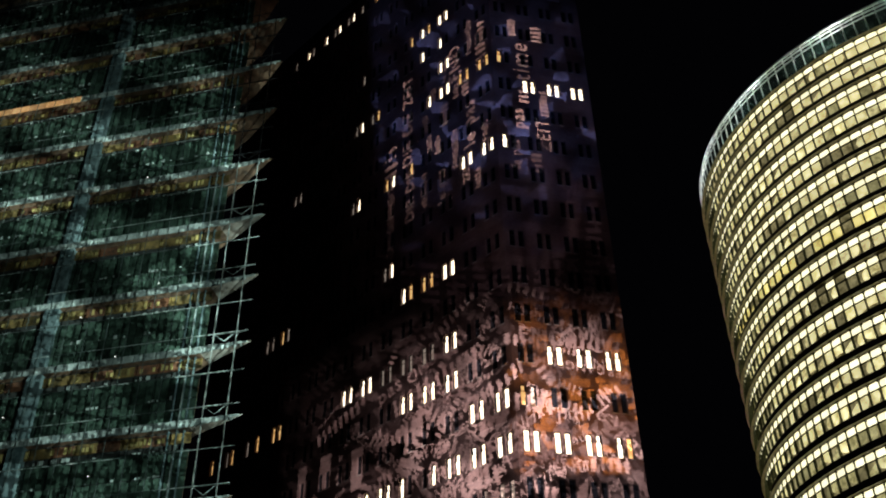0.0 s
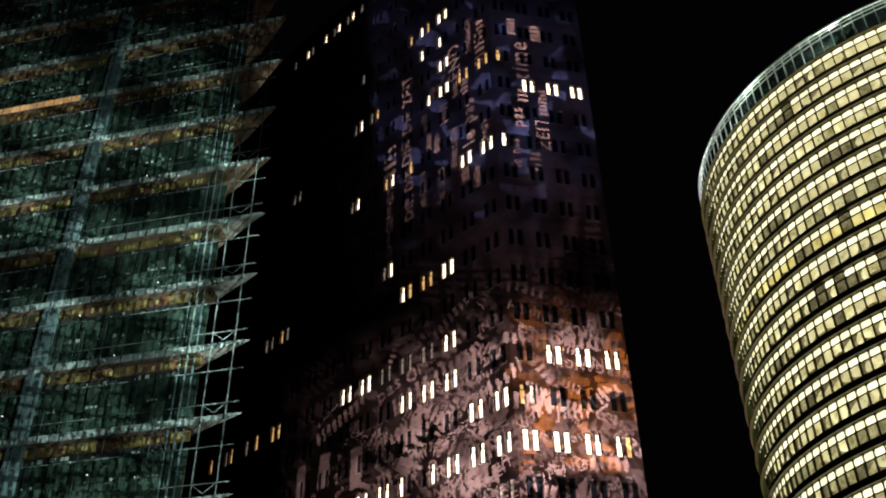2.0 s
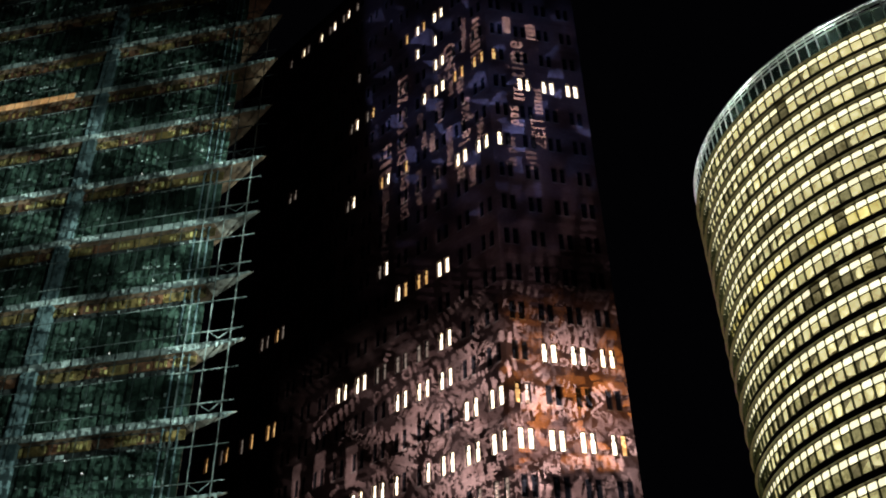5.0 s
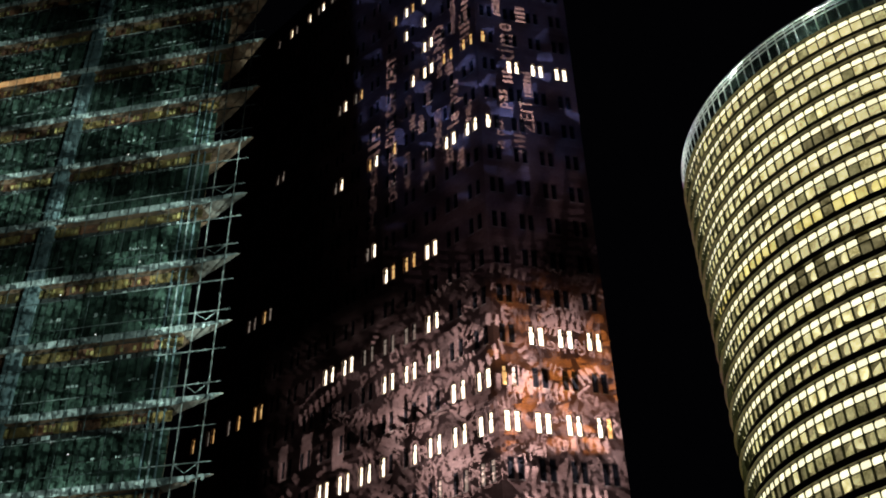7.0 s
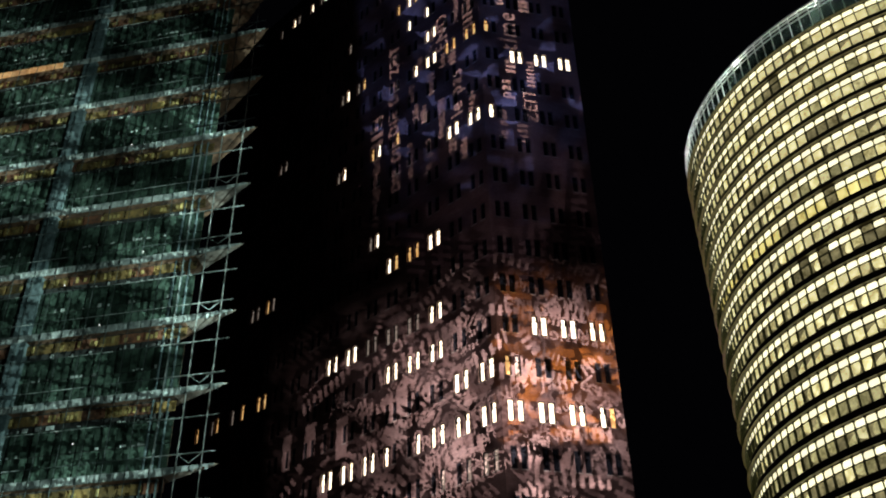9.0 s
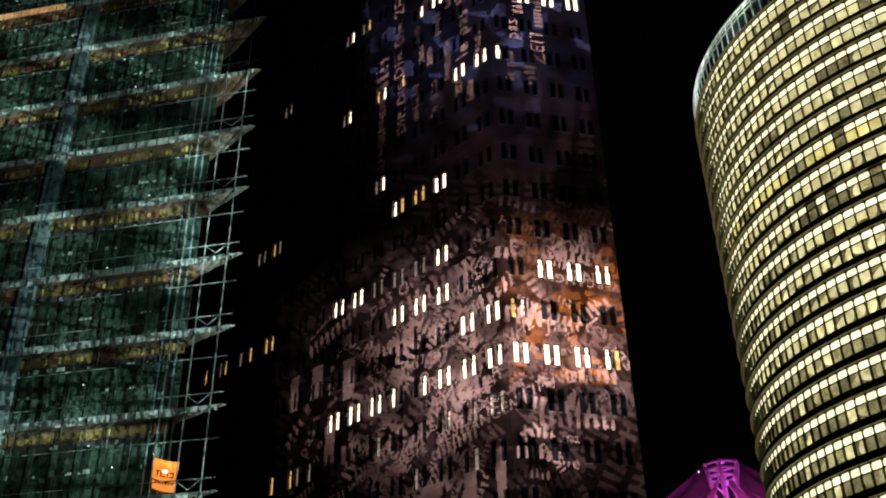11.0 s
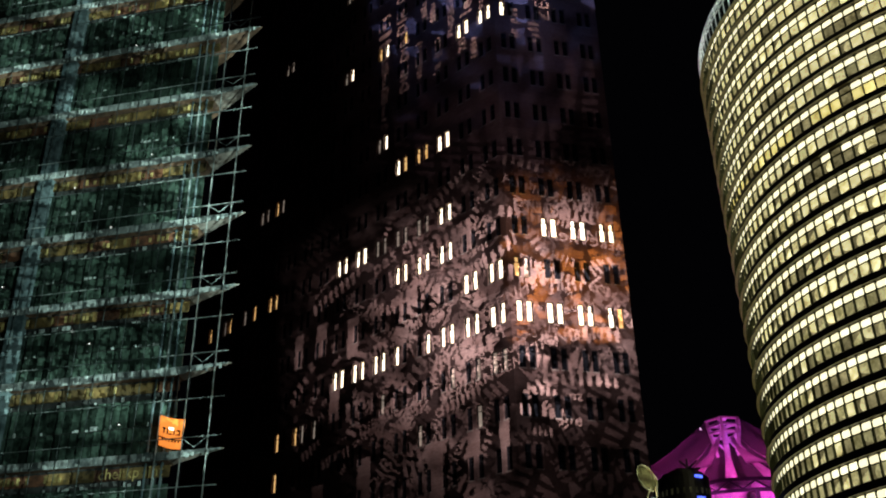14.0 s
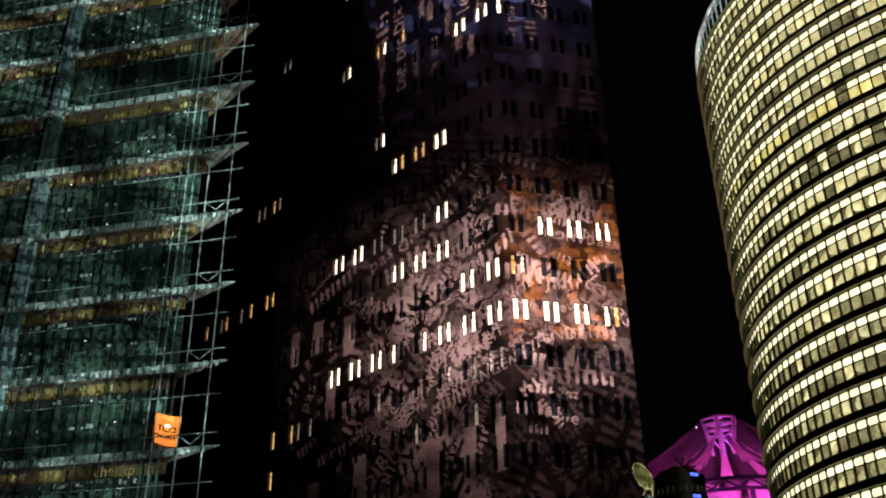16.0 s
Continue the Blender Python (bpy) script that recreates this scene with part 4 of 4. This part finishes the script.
bm = bmesh.new()
pleated(bm, ((0.6, 70.7), (2.4, 70.3), (4.4, 69.2), (6.8, 67.0), (9.8, 64.7), (13.2, 62.0), (17.4, 59.2)), 28, 0.012)
for face in bm.faces:
    face.smooth = True
part("membrane", bm, M_MEMBRANE, tent, "thin violet membrane")
for i in range(7):         # sails that flare from the mast to the rim
    a = i * 2 * math.pi / 7 + 3.87
    bm = bmesh.new()
    rows = []
    for q in (0, 0.2, 0.4, 0.6, 0.8, 1.0):
        r, z, wide = 3.3 + 11.0 * q, 65.0 - 9.2 * q ** 0.75, 0.6 + 2.4 * q ** 1.8
        rows.append([bm.verts.new((r * math.sin(a) + d * wide * math.cos(a), r * math.cos(a) - d * wide * math.sin(a), z + (0.5 * (1 - abs(d))) * q)) for d in (-1, -0.5, 0, 0.5, 1)])
    for lower, upper in zip(rows, rows[1:]):
        for k in range(4):
            bm.faces.new((lower[k], lower[k + 1], upper[k + 1], upper[k])).smooth = True
    bmesh.ops.solidify(bm, geom=bm.faces[:], thickness=0.12)
    part("sail", bm, M_SAIL, tent, "pale flared strip of sail in violet light")
bm = bmesh.new()
pleated(bm, ((13.6, 53.0), (13.4, 47), (12.8, 38)), 10, 0.15)
part("lower_sail", bm, M_SAIL, tent, "pale pleated sail in violet light")
for i in range(6):
    bm = bmesh.new()
    a = i * math.pi / 3 + 0.35
    add_bar(bm, (4.0 * math.sin(a), 4.0 * math.cos(a), 69.6), (2.6 * math.sin(a), 2.6 * math.cos(a), 62.0), 0.3)
    part("post", bm, M_MAST, tent)
for i in range(6):
    bm = bmesh.new()
    a, b = i * math.pi / 3 + 0.35, (i + 1) * math.pi / 3 + 0.35
    add_bar(bm, (3.5 * math.sin(a), 3.5 * math.cos(a), 66.8), (2.8 * math.sin(b), 2.8 * math.cos(b), 63.0), 0.16)
    part("brace", bm, M_MAST, tent)
for z, r in ((69.4, 4.1), (68.0, 3.9), (66.6, 3.6)):
    bm = bmesh.new()
    ring(bm, r - 0.25, r + 0.25, z - 0.22, z + 0.22, 6, 0.35, 0.35 + 2 * math.pi)
    part("mast_ring", bm, M_MAST, tent)
for z in (52.2, 50.0):
    bm = bmesh.new()
    ring(bm, 16.4, 17.1, z - 0.3, z + 0.3, 40)
    part("ring_beam", bm, M_DARK, tent, "dark steel ring beam")
for i in range(40):
    a, b = 2 * math.pi * i / 40, 2 * math.pi * (i + 1) / 40
    bm = bmesh.new()
    z0, z1 = (50.3, 51.9) if i % 2 else (51.9, 50.3)
    add_bar(bm, (16.75 * math.sin(a), 16.75 * math.cos(a), z0), (16.75 * math.sin(b), 16.75 * math.cos(b), z1), 0.16)
    part("brace", bm, M_DARK, tent)
for i in range(8):
    a = i * math.pi / 4
    bm = bmesh.new()
    add_bar(bm, (16.75 * math.sin(a), 16.75 * math.cos(a), 0), (16.75 * math.sin(a), 16.75 * math.cos(a), 49.7), 0.4)
    part("column", bm, M_DARK, tent)
bm = bmesh.new()
add_box(bm, (-0.9, -0.9, 70.0), (0.9, 0.9, 70.35))
part("cap", bm, M_MAST, tent)
violet = (1.0, 0.1, 0.68)
toward = -TENT.normalized()
for dx, d, z, w in ((0, 9, 54.5, 2000), (-9, 5, 54.5, 1700), (9, 5, 54.5, 1700), (0, 0, 66.0, 420), (0, -6, 55.0, 2600)):
    side = Vector((-toward.y, toward.x, 0))
    point("violet_lamp", TENT + toward * d + side * dx + Vector((0, 0, z)), w, violet if z < 60 else (0.55, 0.09, 0.9), 0.4)
for dx in (-6, 6):
    spot("magenta_lamp", TENT + toward * 20.5 + side * dx + Vector((0, 0, 46.5)), TENT + Vector((0, 0, 49)), 4000, (1.0, 0.1, 0.8), 110, 0.5, 0.4)

# ---- dark building with blue lamps in front of the tent ----
M_NIGHTWALL = material("dark_curtain_wall", (0.02, 0.02, 0.022), 0.4)
M_BLUELAMP = material("blue_lamp_glow", (0.1, 0.16, 1.0), 0.4, emit=3.0, second=(0.02, 0.03, 0.4), scale=2.5)
M_FAINT = material("faint_lit_window", (0.4, 0.4, 0.25), 0.4, emit=0.05, second=(0.05, 0.05, 0.03), scale=1.0, vary=0.8)
DARK_C = way(13.05) * 160.0
dark_house = thing("office_building", "dark rounded office building with blue lamps on its corner", "building", DARK_C)
bm = bmesh.new()
ring(bm, 0.3, 4.1, 0, 42.0, 32)
ring(bm, 0.3, 3.3, 42.0, 42.8, 32)
ring(bm, 0.3, 2.2, 42.8, 43.3, 32)
part("wall", bm, M_NIGHTWALL, dark_house)
back = math.atan2(-DARK_C.x, -DARK_C.y)
me_bit = mesh_of("window", slab_box(0.35, 0.08, 0.9), M_FAINT)
for k in range(5):
    for i in range(-5, 6):
        piece("window", me_bit, dark_house, Matrix.Rotation(-(back + radians(i * 14)), 4, "Z") @ Matrix.Translation((-0.17, 4.06, 39.0 - k * 2.6)))
across = Vector((math.cos(back), -math.sin(back), 0)) * -1
for x0, z0, x1, z1 in ((-0.6, 42.6, 2.6, 45.0), (-0.2, 45.2, 2.4, 42.4), (-1.0, 43.9, 3.0, 43.7), (0.9, 42.6, 1.0, 45.4)):
    bm = bmesh.new()
    add_bar(bm, across * x0 + Vector((0, 0, z0)), across * x1 + Vector((0, 0, z1)), 0.13)
    part("roof_frame", bm, M_DARK, dark_house, "dark steel frame on the roof")
me_blue = mesh_of("blue_lamp", slab_box(1.3, 0.3, 0.4), M_BLUELAMP)
for k in range(4):
    piece("blue_lamp", me_blue, dark_house, Matrix.Rotation(-(back + radians(-34)), 4, "Z") @ Matrix.Translation((-0.8, 4.0, 41.4 - k * 3.4)), "blue glowing lamp")

# ---- street lamp ----
M_LANTERN = material("glowing_lantern_glass", (1.0, 0.86, 0.45), 0.4, emit=1.15, second=(0.75, 0.42, 0.1), scale=4)
M_CLEAR = material("clear_dish_glass", (0.4, 0.28, 0.1), 0.25, scale=4)
M_CLEAR.node_tree.nodes["Principled BSDF"].inputs["Specular IOR Level"].default_value = 0.1
M_CLEAR.node_tree.nodes["Principled BSDF"].inputs["Alpha"].default_value = 0.05
M_RIM = material("tan_metal_rim", (0.3, 0.22, 0.12), 0.5, 0.3, scale=5)
LAMP = way(11.15) * 18.0
street_lamp = thing("street_lamp", "street lamp with a glowing fluted lantern and glass dish", "lamp", LAMP)
bm = bmesh.new()
ring(bm, 0.02, 0.07, 0, 5.0, 16)
ring(bm, 0.02, 0.13, 0, 0.6, 16)
part("pole", bm, M_DARK, street_lamp)
bm = bmesh.new()
pleated(bm, ((0.05, 4.98), (0.2, 5.0), (0.235, 5.3), (0.24, 5.66), (0.2, 5.72), (0.05, 5.74)), 9, 0.09)
part("lantern", bm, M_LANTERN, street_lamp, "glowing cream fluted lantern")
bm = bmesh.new()
ring(bm, 0.02, 0.1, 5.74, 5.86, 12)
part("cap", bm, M_DARK, street_lamp)
tilt = Matrix.Translation((-0.05, -0.05, 6.22)) @ Matrix.Rotation(radians(67), 4, "Y") @ Matrix.Rotation(radians(48), 4, "X")
bm = bmesh.new()
ring(bm, 0.01, 0.255, -0.008, 0.008, 32)
bmesh.ops.transform(bm, matrix=tilt, verts=bm.verts)
part("dish", bm, M_CLEAR, street_lamp, "clear tilted glass dish")
bm = bmesh.new()
ring(bm, 0.255, 0.265, -0.01, 0.01, 32)
bmesh.ops.transform(bm, matrix=tilt, verts=bm.verts)
part("rim", bm, M_RIM, street_lamp, "tan metal rim of the dish")
for dx in (-0.1, 0.1):
    bm = bmesh.new()
    add_bar(bm, (dx, 0, 5.84), tilt @ Vector((0.2, dx, 0.03)), 0.014)
    part("arm", bm, M_RIM, street_lamp)
M_TIP = material("white_signal_lamp", (1, 0.95, 1), 0.4, emit=4.0)
bm = bmesh.new()
bmesh.ops.create_icosphere(bm, subdivisions=2, radius=0.12)
signal = tagged(new("signal_lamp", mesh_of("signal_lamp", bm, M_TIP)), "small white lamp on the tent roof's slope", "lamp")
signal.location = way(14.45) * 214 + Vector((0, 0, 66.6))
# added point lamp over the cap, to brighten dish and rim
point("dish_fill_lamp", LAMP + Vector((0, 0, 5.95)), 5, (1.0, 0.85, 0.5), 0.04)
